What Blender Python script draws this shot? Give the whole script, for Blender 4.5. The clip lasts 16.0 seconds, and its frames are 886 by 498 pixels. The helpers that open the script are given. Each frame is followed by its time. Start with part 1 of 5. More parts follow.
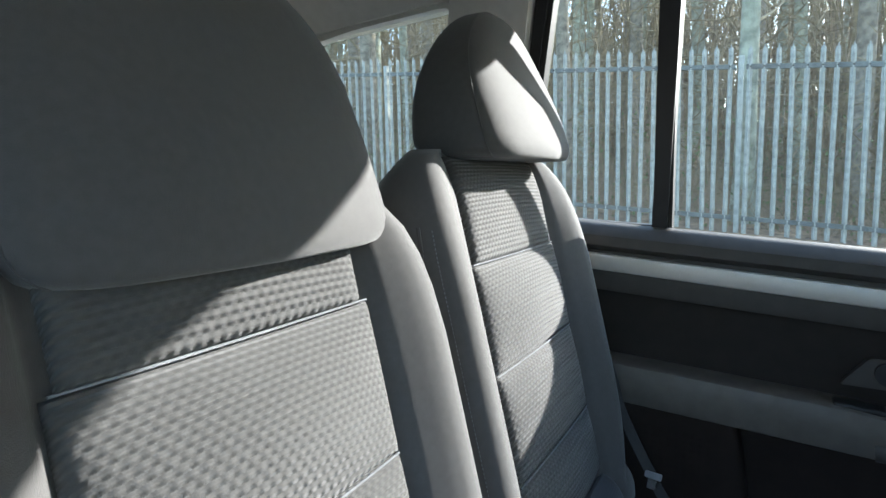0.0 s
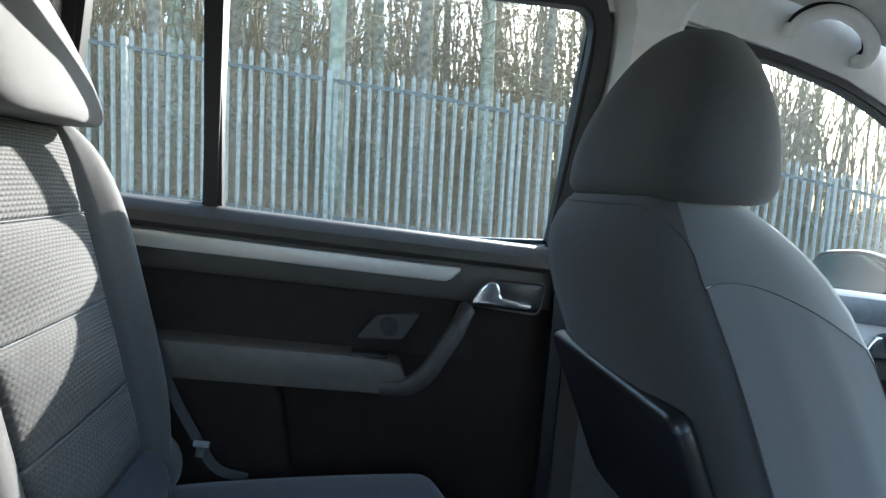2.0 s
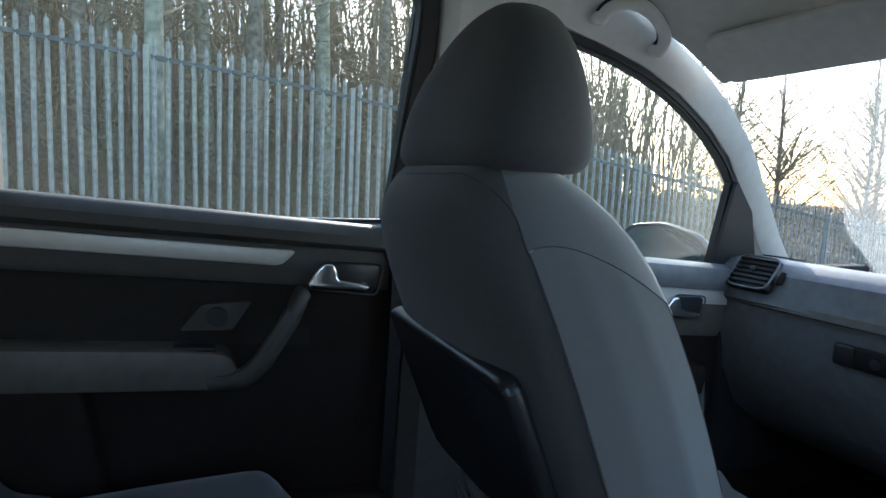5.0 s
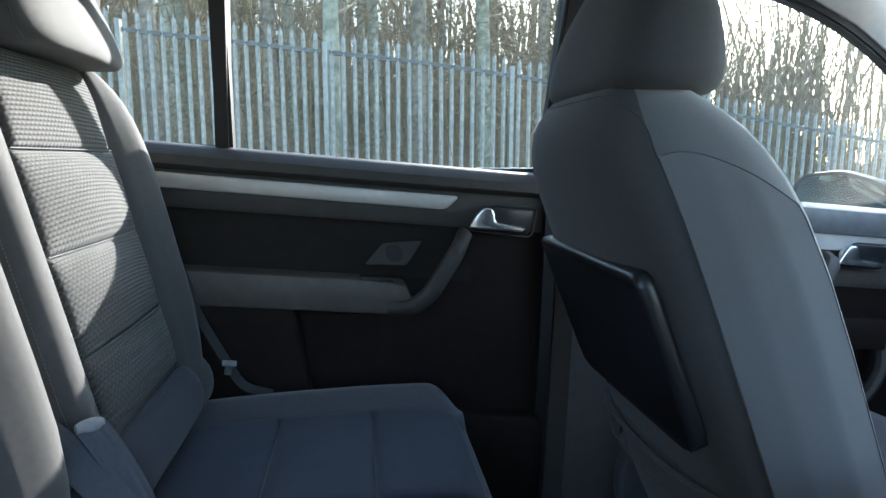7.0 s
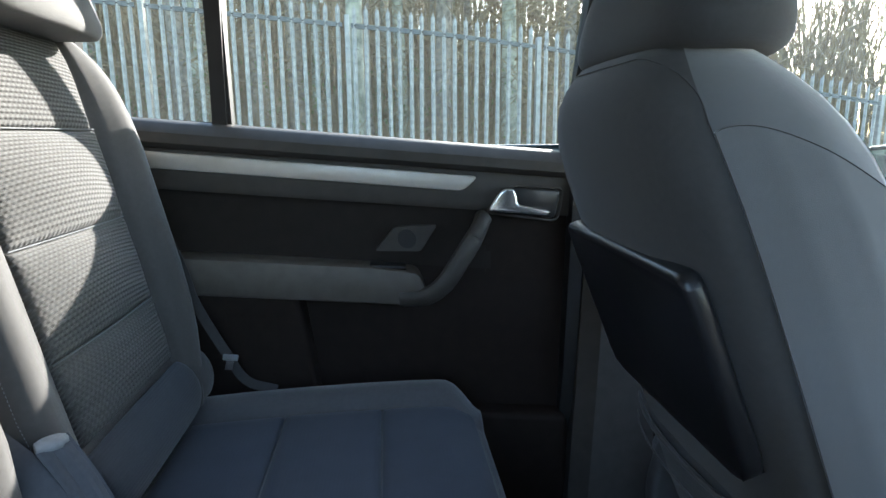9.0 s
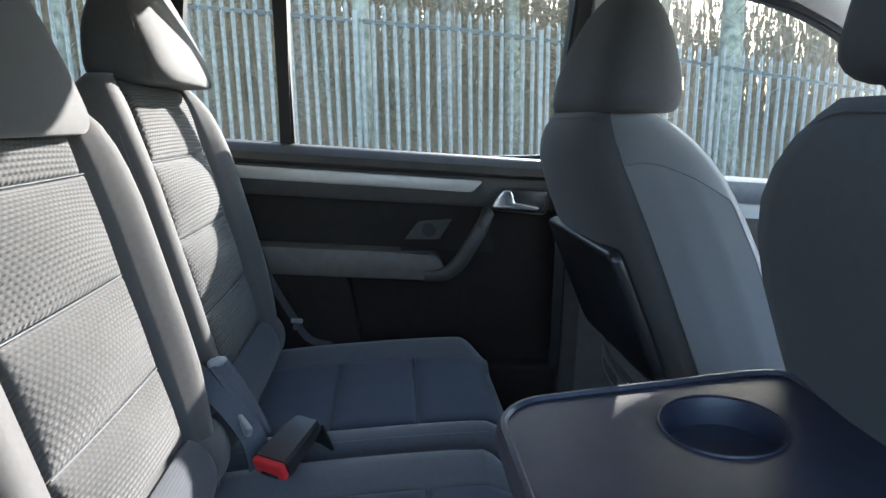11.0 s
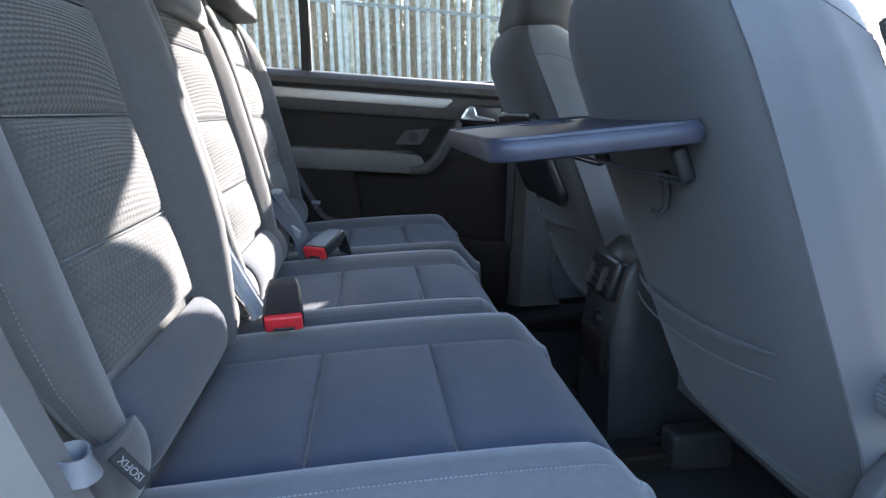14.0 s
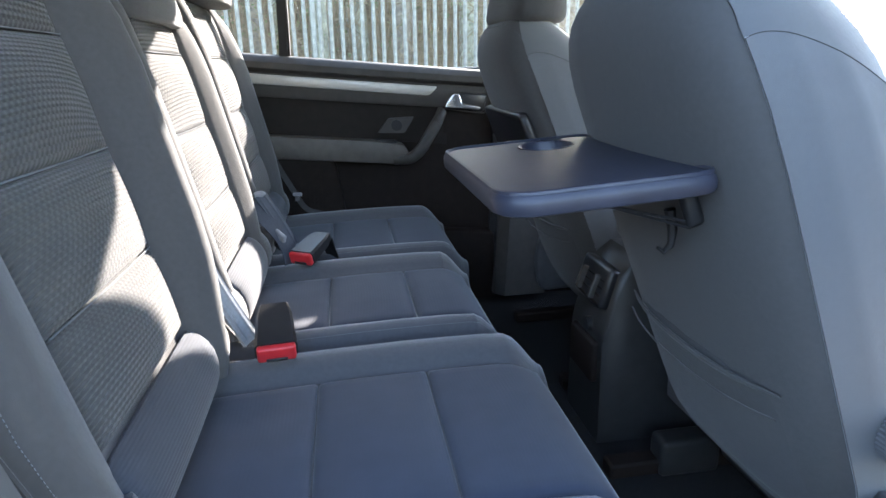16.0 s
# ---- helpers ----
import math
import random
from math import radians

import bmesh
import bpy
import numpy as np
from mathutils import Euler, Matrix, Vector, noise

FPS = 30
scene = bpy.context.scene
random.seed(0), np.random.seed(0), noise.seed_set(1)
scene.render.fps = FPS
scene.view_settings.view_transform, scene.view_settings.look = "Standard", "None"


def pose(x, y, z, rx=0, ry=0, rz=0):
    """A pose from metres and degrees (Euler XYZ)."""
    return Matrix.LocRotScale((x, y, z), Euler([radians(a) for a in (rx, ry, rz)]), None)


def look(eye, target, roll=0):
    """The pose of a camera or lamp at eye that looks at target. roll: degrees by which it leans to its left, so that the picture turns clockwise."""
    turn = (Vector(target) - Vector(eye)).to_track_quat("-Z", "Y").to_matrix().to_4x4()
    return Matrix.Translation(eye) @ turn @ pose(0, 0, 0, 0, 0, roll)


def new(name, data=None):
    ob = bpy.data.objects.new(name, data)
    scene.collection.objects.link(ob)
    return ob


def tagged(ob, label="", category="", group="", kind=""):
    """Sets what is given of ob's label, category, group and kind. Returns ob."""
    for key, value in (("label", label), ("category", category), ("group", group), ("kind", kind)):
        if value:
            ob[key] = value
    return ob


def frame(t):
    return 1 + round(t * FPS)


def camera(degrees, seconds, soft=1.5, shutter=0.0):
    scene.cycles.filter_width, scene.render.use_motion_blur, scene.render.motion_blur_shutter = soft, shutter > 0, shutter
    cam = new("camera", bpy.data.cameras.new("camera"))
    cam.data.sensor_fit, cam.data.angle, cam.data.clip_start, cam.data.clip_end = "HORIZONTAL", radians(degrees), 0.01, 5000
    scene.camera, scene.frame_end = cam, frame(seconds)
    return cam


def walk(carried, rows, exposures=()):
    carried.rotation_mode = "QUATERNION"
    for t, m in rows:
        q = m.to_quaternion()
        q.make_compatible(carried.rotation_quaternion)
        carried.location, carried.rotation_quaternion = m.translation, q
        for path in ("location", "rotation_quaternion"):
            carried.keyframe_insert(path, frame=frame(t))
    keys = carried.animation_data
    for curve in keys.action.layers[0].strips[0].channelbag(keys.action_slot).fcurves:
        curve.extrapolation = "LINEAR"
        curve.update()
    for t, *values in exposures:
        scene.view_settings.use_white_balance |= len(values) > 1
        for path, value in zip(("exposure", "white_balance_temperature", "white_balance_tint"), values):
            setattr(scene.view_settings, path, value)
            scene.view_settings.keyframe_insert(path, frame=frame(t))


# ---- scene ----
cam = camera(73.3, 16.0)
PATH = [
    (0, (0.116, -0.306, 1.184), (-0.833, 1.44, 0.958), -1.2),
    (0.5, (0.159, -0.319, 1.175), (-0.477, 1.562, 0.937), 0.1),
    (1, (0.175, -0.323, 1.158), (-0.114, 1.643, 0.93), 1.0),
    (1.5, (0.194, -0.329, 1.153), (0.203, 1.659, 0.931), 2.1),
    (2, (0.212, -0.344, 1.153), (0.506, 1.623, 0.944), 3.0),
    (2.5, (0.23, -0.355, 1.148), (0.76, 1.562, 0.938), 3.3),
    (3, (0.236, -0.364, 1.136), (0.973, 1.485, 0.938), 3.8),
    (3.2, (0.237, -0.375, 1.139), (1.029, 1.45, 0.937), 3.8),
    (5.5, (0.231, -0.298, 1.136), (1.002, 1.532, 0.898), 1.9),
    (6, (0.229, -0.276, 1.126), (0.737, 1.642, 0.876), 0.6),
    (6.5, (0.216, -0.325, 1.098), (0.573, 1.624, 0.824), 0.2),
    (7, (0.213, -0.442, 1.079), (0.49, 1.516, 0.778), 0.1),
    (7.5, (0.221, -0.522, 1.068), (0.465, 1.434, 0.731), -0.1),
    (8, (0.251, -0.466, 1.091), (0.463, 1.49, 0.732), -0.2),
    (8.5, (0.289, -0.377, 1.101), (0.486, 1.578, 0.728), -0.2),
    (9, (0.243, -0.347, 1.081), (0.432, 1.607, 0.7), -0.4),
    (11.5, (0.188, -0.776, 1.152), (0.358, 1.168, 0.714), -1.0),
    (12, (0.173, -0.893, 1.146), (0.351, 1.047, 0.695), -1.3),
    (12.5, (0.143, -1.023, 1.11), (0.331, 0.919, 0.673), -1.0),
    (13, (0.145, -1.095, 1.071), (0.344, 0.846, 0.634), -1.1),
    (13.5, (0.147, -1.16, 1.012), (0.36, 0.781, 0.578), -0.9),
    (14, (0.142, -1.184, 0.975), (0.371, 0.749, 0.518), -1.2),
    (14.5, (0.139, -1.208, 0.948), (0.378, 0.716, 0.46), -1.1),
    (15, (0.143, -1.223, 0.93), (0.395, 0.688, 0.398), -1.1),
    (15.5, (0.141, -1.195, 0.97), (0.403, 0.704, 0.398), -1.4),
    (16, (0.12, -1.135, 1.06), (0.423, 0.754, 0.476), -1.0),
]
walk(cam, [(t, look(eye, target, roll)) for t, eye, target, roll in PATH], exposures=[(0, 2.72, 6050, 8), (1, 2.67, 6050, 8), (2, 2.82, 6100, 8), (3, 2.72, 6050, 8), (5.5, 2.07, 6050, 8), (7, 2.72, 6050, 8), (9, 2.97, 6350, 9), (11.5, 2.82, 6050, 13), (12, 3.02, 5950, 15), (13, 3.22, 6000, 16), (15, 3.42, 6600, 15), (16, 3.42, 6600, 15)])

# ---- light ----
SUN = Vector((0.575, 1.0, 0.475)).normalized()      # towards the sun
world = bpy.data.worlds.new("sky")
scene.world = world
world.use_nodes = True
wn = world.node_tree.nodes
sky = wn.new("ShaderNodeTexSky")
sky.sky_type = "NISHITA"
sky.sun_disc = False
sky.dust_density = 0.7
sky.sun_elevation = math.asin(SUN.z)
sky.sun_rotation = math.atan2(SUN.x, SUN.y)
world.node_tree.links.new(sky.outputs[0], wn["Background"].inputs[0])
wn["Background"].inputs[1].default_value = 0.16
sun = new("sun", bpy.data.lights.new("sun", "SUN"))
sun.data.energy, sun.data.angle, sun.data.color = 3.6, radians(0.6), (1.0, 0.95, 0.87)
sun.matrix_world = look(SUN * 30, (0, 0, 0))


# ---- materials ----
def mat(name, col, rough=0.6, metal=0.0, vary=0.15, scale=40.0, bump=0.15, fine=600.0, sheen=0.0, depth=0.002, spec=0.5):
    """Plain surface: base colour broken up at two scales, with a fine relief."""
    m = bpy.data.materials.new(name)
    m.use_nodes = True
    n, l = m.node_tree.nodes, m.node_tree.links
    b = n["Principled BSDF"]
    tc = n.new("ShaderNodeTexCoord")
    n1 = n.new("ShaderNodeTexNoise")
    n1.inputs["Scale"].default_value = scale
    n1.inputs["Detail"].default_value = 5
    n2 = n.new("ShaderNodeTexNoise")
    n2.inputs["Scale"].default_value = fine
    n2.inputs["Detail"].default_value = 2
    l.new(tc.outputs["Object"], n1.inputs["Vector"])
    l.new(tc.outputs["Object"], n2.inputs["Vector"])
    r = n.new("ShaderNodeValToRGB")
    r.color_ramp.elements[0].position, r.color_ramp.elements[1].position = 0.3, 0.7
    r.color_ramp.elements[0].color = (*[c * (1 - vary) for c in col], 1)
    r.color_ramp.elements[1].color = (*[min(1, c * (1 + vary)) for c in col], 1)
    l.new(n1.outputs["Fac"], r.inputs["Fac"])
    l.new(r.outputs["Color"], b.inputs["Base Color"])
    b.inputs["Roughness"].default_value, b.inputs["Metallic"].default_value = rough, metal
    b.inputs["Specular IOR Level"].default_value = spec
    if sheen:
        b.inputs["Sheen Weight"].default_value = sheen
        b.inputs["Sheen Roughness"].default_value = 0.5
    if bump:
        bp = n.new("ShaderNodeBump")
        bp.inputs["Strength"].default_value, bp.inputs["Distance"].default_value = bump, depth
        l.new(n2.outputs["Fac"], bp.inputs["Height"])
        l.new(bp.outputs["Normal"], b.inputs["Normal"])
    return m


def math_node(n, l, op, a, b=None):
    k = n.new("ShaderNodeMath")
    k.operation = op
    for i, v in enumerate((a, b)):
        if v is None:
            continue
        if isinstance(v, (int, float)):
            k.inputs[i].default_value = v
        else:
            l.new(v, k.inputs[i])
    return k.outputs[0]


def knit(name, col, pitch=0.0068, wide=0.0086, bump=0.72, depth=0.0015):
    """Ribbed waffle cloth: rows across the seat, broken into small cushions."""
    m = mat(name, col, 0.9, vary=0.06, scale=25, bump=0, sheen=0.15, spec=0.2)
    n, l = m.node_tree.nodes, m.node_tree.links
    b = n["Principled BSDF"]
    tc = n.new("ShaderNodeTexCoord")
    s = n.new("ShaderNodeSeparateXYZ")
    l.new(tc.outputs["Object"], s.inputs[0])
    q = math_node(n, l, "SUBTRACT", s.outputs[2], s.outputs[0])
    rows = math_node(n, l, "SINE", math_node(n, l, "MULTIPLY", q, 2 * math.pi / pitch))
    step = math_node(n, l, "MULTIPLY", math_node(n, l, "FLOOR", math_node(n, l, "ADD", math_node(n, l, "DIVIDE", q, pitch), 0.25)), math.pi)
    cols = math_node(n, l, "SINE", math_node(n, l, "ADD", math_node(n, l, "MULTIPLY", s.outputs[1], 2 * math.pi / wide), step))
    h = math_node(n, l, "ADD", math_node(n, l, "MULTIPLY", rows, 0.72), math_node(n, l, "MULTIPLY", cols, 0.18 if bump > 0.6 else 0.1))
    fine = n.new("ShaderNodeTexNoise")
    fine.inputs["Scale"].default_value = 900
    l.new(tc.outputs["Object"], fine.inputs["Vector"])
    h = math_node(n, l, "ADD", h, math_node(n, l, "MULTIPLY", fine.outputs["Fac"], 0.25))
    bp = n.new("ShaderNodeBump")
    bp.inputs["Strength"].default_value, bp.inputs["Distance"].default_value = bump, depth
    l.new(h, bp.inputs["Height"])
    l.new(bp.outputs["Normal"], b.inputs["Normal"])
    return m


def glass(name, tint, veil=0.001):
    """Clear pane; its translucent veil catches the sun and stands in for haze."""
    m = bpy.data.materials.new(name)
    m.use_nodes = True
    n, l = m.node_tree.nodes, m.node_tree.links
    n.remove(n["Principled BSDF"])
    t, g, f, x = (n.new("ShaderNode" + k) for k in ("BsdfTransparent", "BsdfGlossy", "LayerWeight", "MixShader"))
    t.inputs[0].default_value = (*tint, 1)
    g.inputs["Roughness"].default_value = 0.01
    f.inputs[0].default_value = 0.5
    gloss = math_node(n, l, "MULTIPLY_ADD", math_node(n, l, "POWER", f.outputs["Facing"], 4.0), 0.35)
    gloss.node.inputs[2].default_value = 0.025
    l.new(gloss, x.inputs[0])
    l.new(t.outputs[0], x.inputs[1])
    l.new(g.outputs[0], x.inputs[2])
    d, mix = n.new("ShaderNodeBsdfTranslucent"), n.new("ShaderNodeMixShader")
    d.inputs[0].default_value = (0.9, 0.92, 0.9, 1)
    mix.inputs[0].default_value = veil
    l.new(x.outputs[0], mix.inputs[1])
    l.new(d.outputs[0], mix.inputs[2])
    l.new(mix.outputs[0], n["Material Output"].inputs[0])
    return m


CLOTH = mat("seat cloth", (0.069, 0.066, 0.064), 0.85, vary=0.07, scale=150, bump=0.45, fine=1400, sheen=0.25, depth=0.0006, spec=0.35)
# CUSHION is the seat cloth made paler and bluer for skylight on upward faces
CUSHION = mat("seat cloth paled for skylight", (0.078, 0.079, 0.086), 0.85, vary=0.07, scale=150, bump=0.45, fine=1400, sheen=0.4, depth=0.0006, spec=0.35)
# two tones of one front seat cloth: flanks paled for light, backs kept darker
BACKCLOTH = mat("front seat cloth, shaded tone", (0.082, 0.0795, 0.0775), 0.88, vary=0.05, scale=150, bump=0.45, fine=1400, sheen=0.15, depth=0.0006, spec=0.25)
LITCLOTH = mat("front seat cloth, lit tone", (0.116, 0.119, 0.122), 0.78, vary=0.03, scale=150, bump=0.4, fine=1400, sheen=1.0, depth=0.0005, spec=0.4)
KNIT = knit("waffle cloth", (0.078, 0.0765, 0.074), 0.0066, 0.0090, 0.8, 0.0016)
RIB = knit("fine ribbed cloth", (0.050, 0.054, 0.064), 0.0055, 0.02, 0.35, 0.0006)
PLAINRIB = knit("flat fine-ribbed cloth", (0.045, 0.0525, 0.072), 0.0052, 0.02, 0.12, 0.0004)
THREAD = mat("pale thread", (0.19, 0.20, 0.21), 0.95, bump=0, spec=0.1)
TRIM = mat("grained dark plastic", (0.0160, 0.0108, 0.0088), 0.72, bump=0.35, fine=900, depth=0.0005, spec=0.18)
DARKTRIM = mat("grey-brown moulded plastic", (0.105, 0.102, 0.098), 0.45, vary=0.06, scale=6, bump=0.25, fine=900, depth=0.0004)
SOFT = mat("soft grey plastic", (0.056, 0.0500, 0.045), 0.6, bump=0.3, fine=900, depth=0.0005)
DASH = mat("dashboard plastic", (0.135, 0.136, 0.140), 0.45, bump=0.3, fine=900, depth=0.0005)
MID = mat("mid grey plastic", (0.100, 0.088, 0.076), 0.55, bump=0.3, fine=900, depth=0.0005)
SHIELD = mat("grey seat plastic", (0.090, 0.091, 0.095), 0.5, bump=0.3, fine=900, depth=0.0005)
CONSOLE = mat("dark console plastic", (0.032, 0.031, 0.030), 0.4, bump=0.25, fine=900, depth=0.0004)
KNOB = mat("grey-blue ribbed plastic", (0.13, 0.135, 0.145), 0.5, bump=0.2, fine=900, depth=0.0004)
SLEEVE = mat("blue-grey belt sleeve", (0.065, 0.07, 0.085), 0.6, vary=0.1, scale=200, bump=0.3, fine=1500, depth=0.0005)
PALE = mat("pale grey plastic", (0.26, 0.265, 0.275), 0.5, bump=0.3, fine=900, depth=0.0005)
DOORCLOTH = mat("black door cloth", (0.0180, 0.0142, 0.0120), 0.95, bump=0.4, fine=1200, depth=0.0006)
SILVER = mat("satin silver trim", (0.60, 0.575, 0.53), 0.42, 0.35, vary=0.05, bump=0.1)
CHROME = mat("satin chrome", (0.78, 0.78, 0.78), 0.2, 1.0, vary=0.03, bump=0)
BLACK = mat("black rubber", (0.012, 0.012, 0.013), 0.5, bump=0.1)
GLOSSBLACK = mat("black plastic", (0.018, 0.018, 0.02), 0.3, bump=0.1)
LINER = mat("beige roof cloth", (0.64, 0.625, 0.58), 0.95, vary=0.05, bump=0.4, fine=1500, depth=0.0005)
CREAM = mat("cream pillar plastic", (0.74, 0.725, 0.67), 0.6, vary=0.05, bump=0.3, fine=900, depth=0.0004)
RED = mat("red release button", (0.62, 0.03, 0.035), 0.35, vary=0.05, bump=0)
PALEWEB = mat("pale belt webbing", (0.26, 0.27, 0.285), 0.7, vary=0.1, scale=200, bump=0.4, fine=1500, depth=0.0005)
WEB = mat("grey belt webbing", (0.036, 0.036, 0.037), 0.7, vary=0.1, scale=200, bump=0.4, fine=1500, depth=0.0005)
CARPET = mat("black carpet", (0.011, 0.011, 0.012), 1.0, vary=0.4, scale=300, bump=0.8, fine=900, depth=0.003)
TRAY = mat("smooth tray plastic", (0.034, 0.036, 0.052), 0.42, bump=0.25, fine=1200, depth=0.0003)
MIRROR = mat("mirror glass", (0.20, 0.26, 0.26), 0.02, 1.0, vary=0, bump=0)
TAG = mat("black woven tag", (0.012, 0.012, 0.013), 0.8)
LETTER = mat("white lettering", (0.20, 0.20, 0.20), 0.7, bump=0)
PAINT = mat("dark car paint", (0.03, 0.05, 0.06), 0.2, 0.3, vary=0.05, bump=0)
GLASS = glass("window glass", (0.955, 0.975, 0.935), 0.0035)
# unseen rear panes, darkened to keep light from behind off the seats
DIMMED = glass("unseen rear glass darkened against light", (0.16, 0.18, 0.17))
HAZED = glass("front glass with haze veil", (0.945, 0.975, 0.935), 0.022)
SCREEN = glass("windscreen glass", (0.98, 0.99, 0.985), 0.10)
GALV = mat("galvanised steel", (0.285, 0.282, 0.258), 0.55, 0.25, vary=0.25, scale=12, bump=0.2, fine=80)
BARK = mat("bark", (0.19, 0.16, 0.125), 0.95, vary=0.45, scale=9, bump=0.9, fine=40, depth=0.02)
# darker than GALV: the shade on the rails is put into the colour
RAILSTEEL = mat("rail steel darkened for shade", (0.105, 0.11, 0.105), 0.6, 0.3, vary=0.3, scale=10, bump=0.3, fine=80)
PALEBARK = mat("pale green bark", (0.25, 0.25, 0.19), 0.95, vary=0.45, scale=6, bump=0.8, fine=40, depth=0.02)
TWIG = mat("twigs", (0.195, 0.150, 0.088), 0.9, vary=0.4, scale=3, bump=0)
GREEN = mat("ivy and bramble leaves", (0.10, 0.13, 0.045), 0.7, vary=0.5, scale=3, bump=0)
LITTER = mat("leaf litter", (0.20, 0.135, 0.08), 0.95, vary=0.6, scale=9, bump=0.9, fine=60, depth=0.03)
ASPHALT = mat("asphalt", (0.075, 0.074, 0.071), 0.9, vary=0.25, scale=5, bump=0.6, fine=250, depth=0.006)


# ---- building helpers ----
def part(name, bm, material, parent=None, label="", smooth=38, kind=""):
    me = bpy.data.meshes.new(name)
    bmesh.ops.recalc_face_normals(bm, faces=bm.faces)
    bm.to_mesh(me)
    bm.free()
    me.materials.append(material)
    if smooth:
        for p in me.polygons:
            p.use_smooth = True
        me.set_sharp_from_angle(angle=radians(smooth))
    ob = new(name, me)
    if parent is not None:
        ob.parent = parent
    return tagged(ob, label, kind=kind)


def thing(name, label, category, group="", kind="", at=(0, 0, 0)):
    ob = new(name)
    ob.empty_display_size = 0.05
    ob.location = at
    return tagged(ob, label, category, group, kind)


def move(bm, m):
    bmesh.ops.transform(bm, matrix=m, verts=bm.verts)
    return bm


def rbox(sx, sy, sz, bevel=0.01, seg=3):
    """Rounded box of that size about the origin."""
    bm = bmesh.new()
    bmesh.ops.create_cube(bm, size=1)
    bmesh.ops.scale(bm, vec=(sx, sy, sz), verts=bm.verts)
    bmesh.ops.bevel(bm, geom=bm.edges[:], offset=bevel, segments=seg, profile=0.5, affect="EDGES")
    return bm


def box(x0, x1, y0, y1, z0, z1, bevel=0.01, seg=3):
    return move(rbox(x1 - x0, y1 - y0, z1 - z0, bevel, seg), pose((x0 + x1) / 2, (y0 + y1) / 2, (z0 + z1) / 2))


def loft(rings, cap=True, closed=True):
    bm = bmesh.new()
    vs = [[bm.verts.new(p) for p in r] for r in rings]
    n = len(rings[0])
    for a, b in zip(vs, vs[1:]):
        for i in range(n if closed else n - 1):
            j = (i + 1) % n
            bm.faces.new((a[i], a[j], b[j], b[i]))
    if cap:
        bm.faces.new(vs[0])
        bm.faces.new(vs[-1])
    return bm


def tube(pts, r, n=8, flat=1.0):
    """A round bar along a line of points; r may be one radius or one a point."""
    pts = [Vector(p) for p in pts]
    rs = r if isinstance(r, (list, tuple)) else [r] * len(pts)
    rings, side = [], None
    for i, p in enumerate(pts):
        d = (pts[min(i + 1, len(pts) - 1)] - pts[max(i - 1, 0)]).normalized()
        if side is None:
            side = d.orthogonal().normalized()
        side = (side - d * side.dot(d)).normalized()
        up = d.cross(side)
        rings.append([p + rs[i] * (math.cos(a) * side + flat * math.sin(a) * up) for a in np.linspace(0, 2 * math.pi, n, endpoint=False)])
    return loft(rings)


def ribbon(pts, across, width, thick=0.0015):
    """A flat band along points; across: its width's direction."""
    pts, across = [Vector(p) for p in pts], Vector(across).normalized()
    rings = []
    for i, p in enumerate(pts):
        d = (pts[min(i + 1, len(pts) - 1)] - pts[max(i - 1, 0)]).normalized()
        a = (across - d * across.dot(d)).normalized()
        nrm = d.cross(a)
        rings.append([p + a * sx * width / 2 + nrm * sy * thick / 2 for sx, sy in ((-1, -1), (1, -1), (1, 1), (-1, 1))])
    return loft(rings)


def spline(pts, n=6):
    """Points on a smooth line through the given ones."""
    p = [Vector(q) for q in pts]
    p = [p[0] * 2 - p[1]] + p + [p[-1] * 2 - p[-2]]
    out = []
    for i in range(1, len(p) - 2):
        for k in range(n):
            t = k / n
            out.append(0.5 * (2 * p[i] + (p[i + 1] - p[i - 1]) * t + (2 * p[i - 1] - 5 * p[i] + 4 * p[i + 1] - p[i + 2]) * t * t
                              + (3 * p[i] - p[i - 1] - 3 * p[i + 1] + p[i + 2]) * t ** 3))
    return out + [p[-2]]


def plate(outline, axis, a, b, bevel=0.0, seg=2):
    """Outline of points in a plane, made solid from a to b along an axis ('x', 'y' or 'z')."""
    put = {"x": lambda u, v, w: (w, u, v), "y": lambda u, v, w: (u, w, v), "z": lambda u, v, w: (u, v, w)}[axis]
    bm = bmesh.new()
    top = [bm.verts.new(put(u, v, a)) for u, v in outline]
    bot = [bm.verts.new(put(u, v, b)) for u, v in outline]
    f1, f2 = bm.faces.new(top), bm.faces.new(bot)
    n = len(outline)
    for i in range(n):
        bm.faces.new((top[i], top[(i + 1) % n], bot[(i + 1) % n], bot[i]))
    bmesh.ops.recalc_face_normals(bm, faces=bm.faces)
    if bevel:
        es = [e for e in bm.edges if f1 in e.link_faces or f2 in e.link_faces]
        bmesh.ops.bevel(bm, geom=es, offset=bevel, segments=seg, profile=0.5, affect="EDGES")
    return bm


def rounded(pts, r, n=4):
    """The outline with its corners rounded."""
    out, k = [], len(pts)
    for i in range(k):
        p, a, b = (Vector(pts[j % k]) for j in (i, i - 1, i + 1))
        ra = min(r, (a - p).length / 2, (b - p).length / 2)
        s, e = p + (a - p).normalized() * ra, p + (b - p).normalized() * ra
        out += [tuple(s * (1 - t) ** 2 + p * 2 * t * (1 - t) + e * t * t) for t in np.linspace(0, 1, n + 1)]
    return out


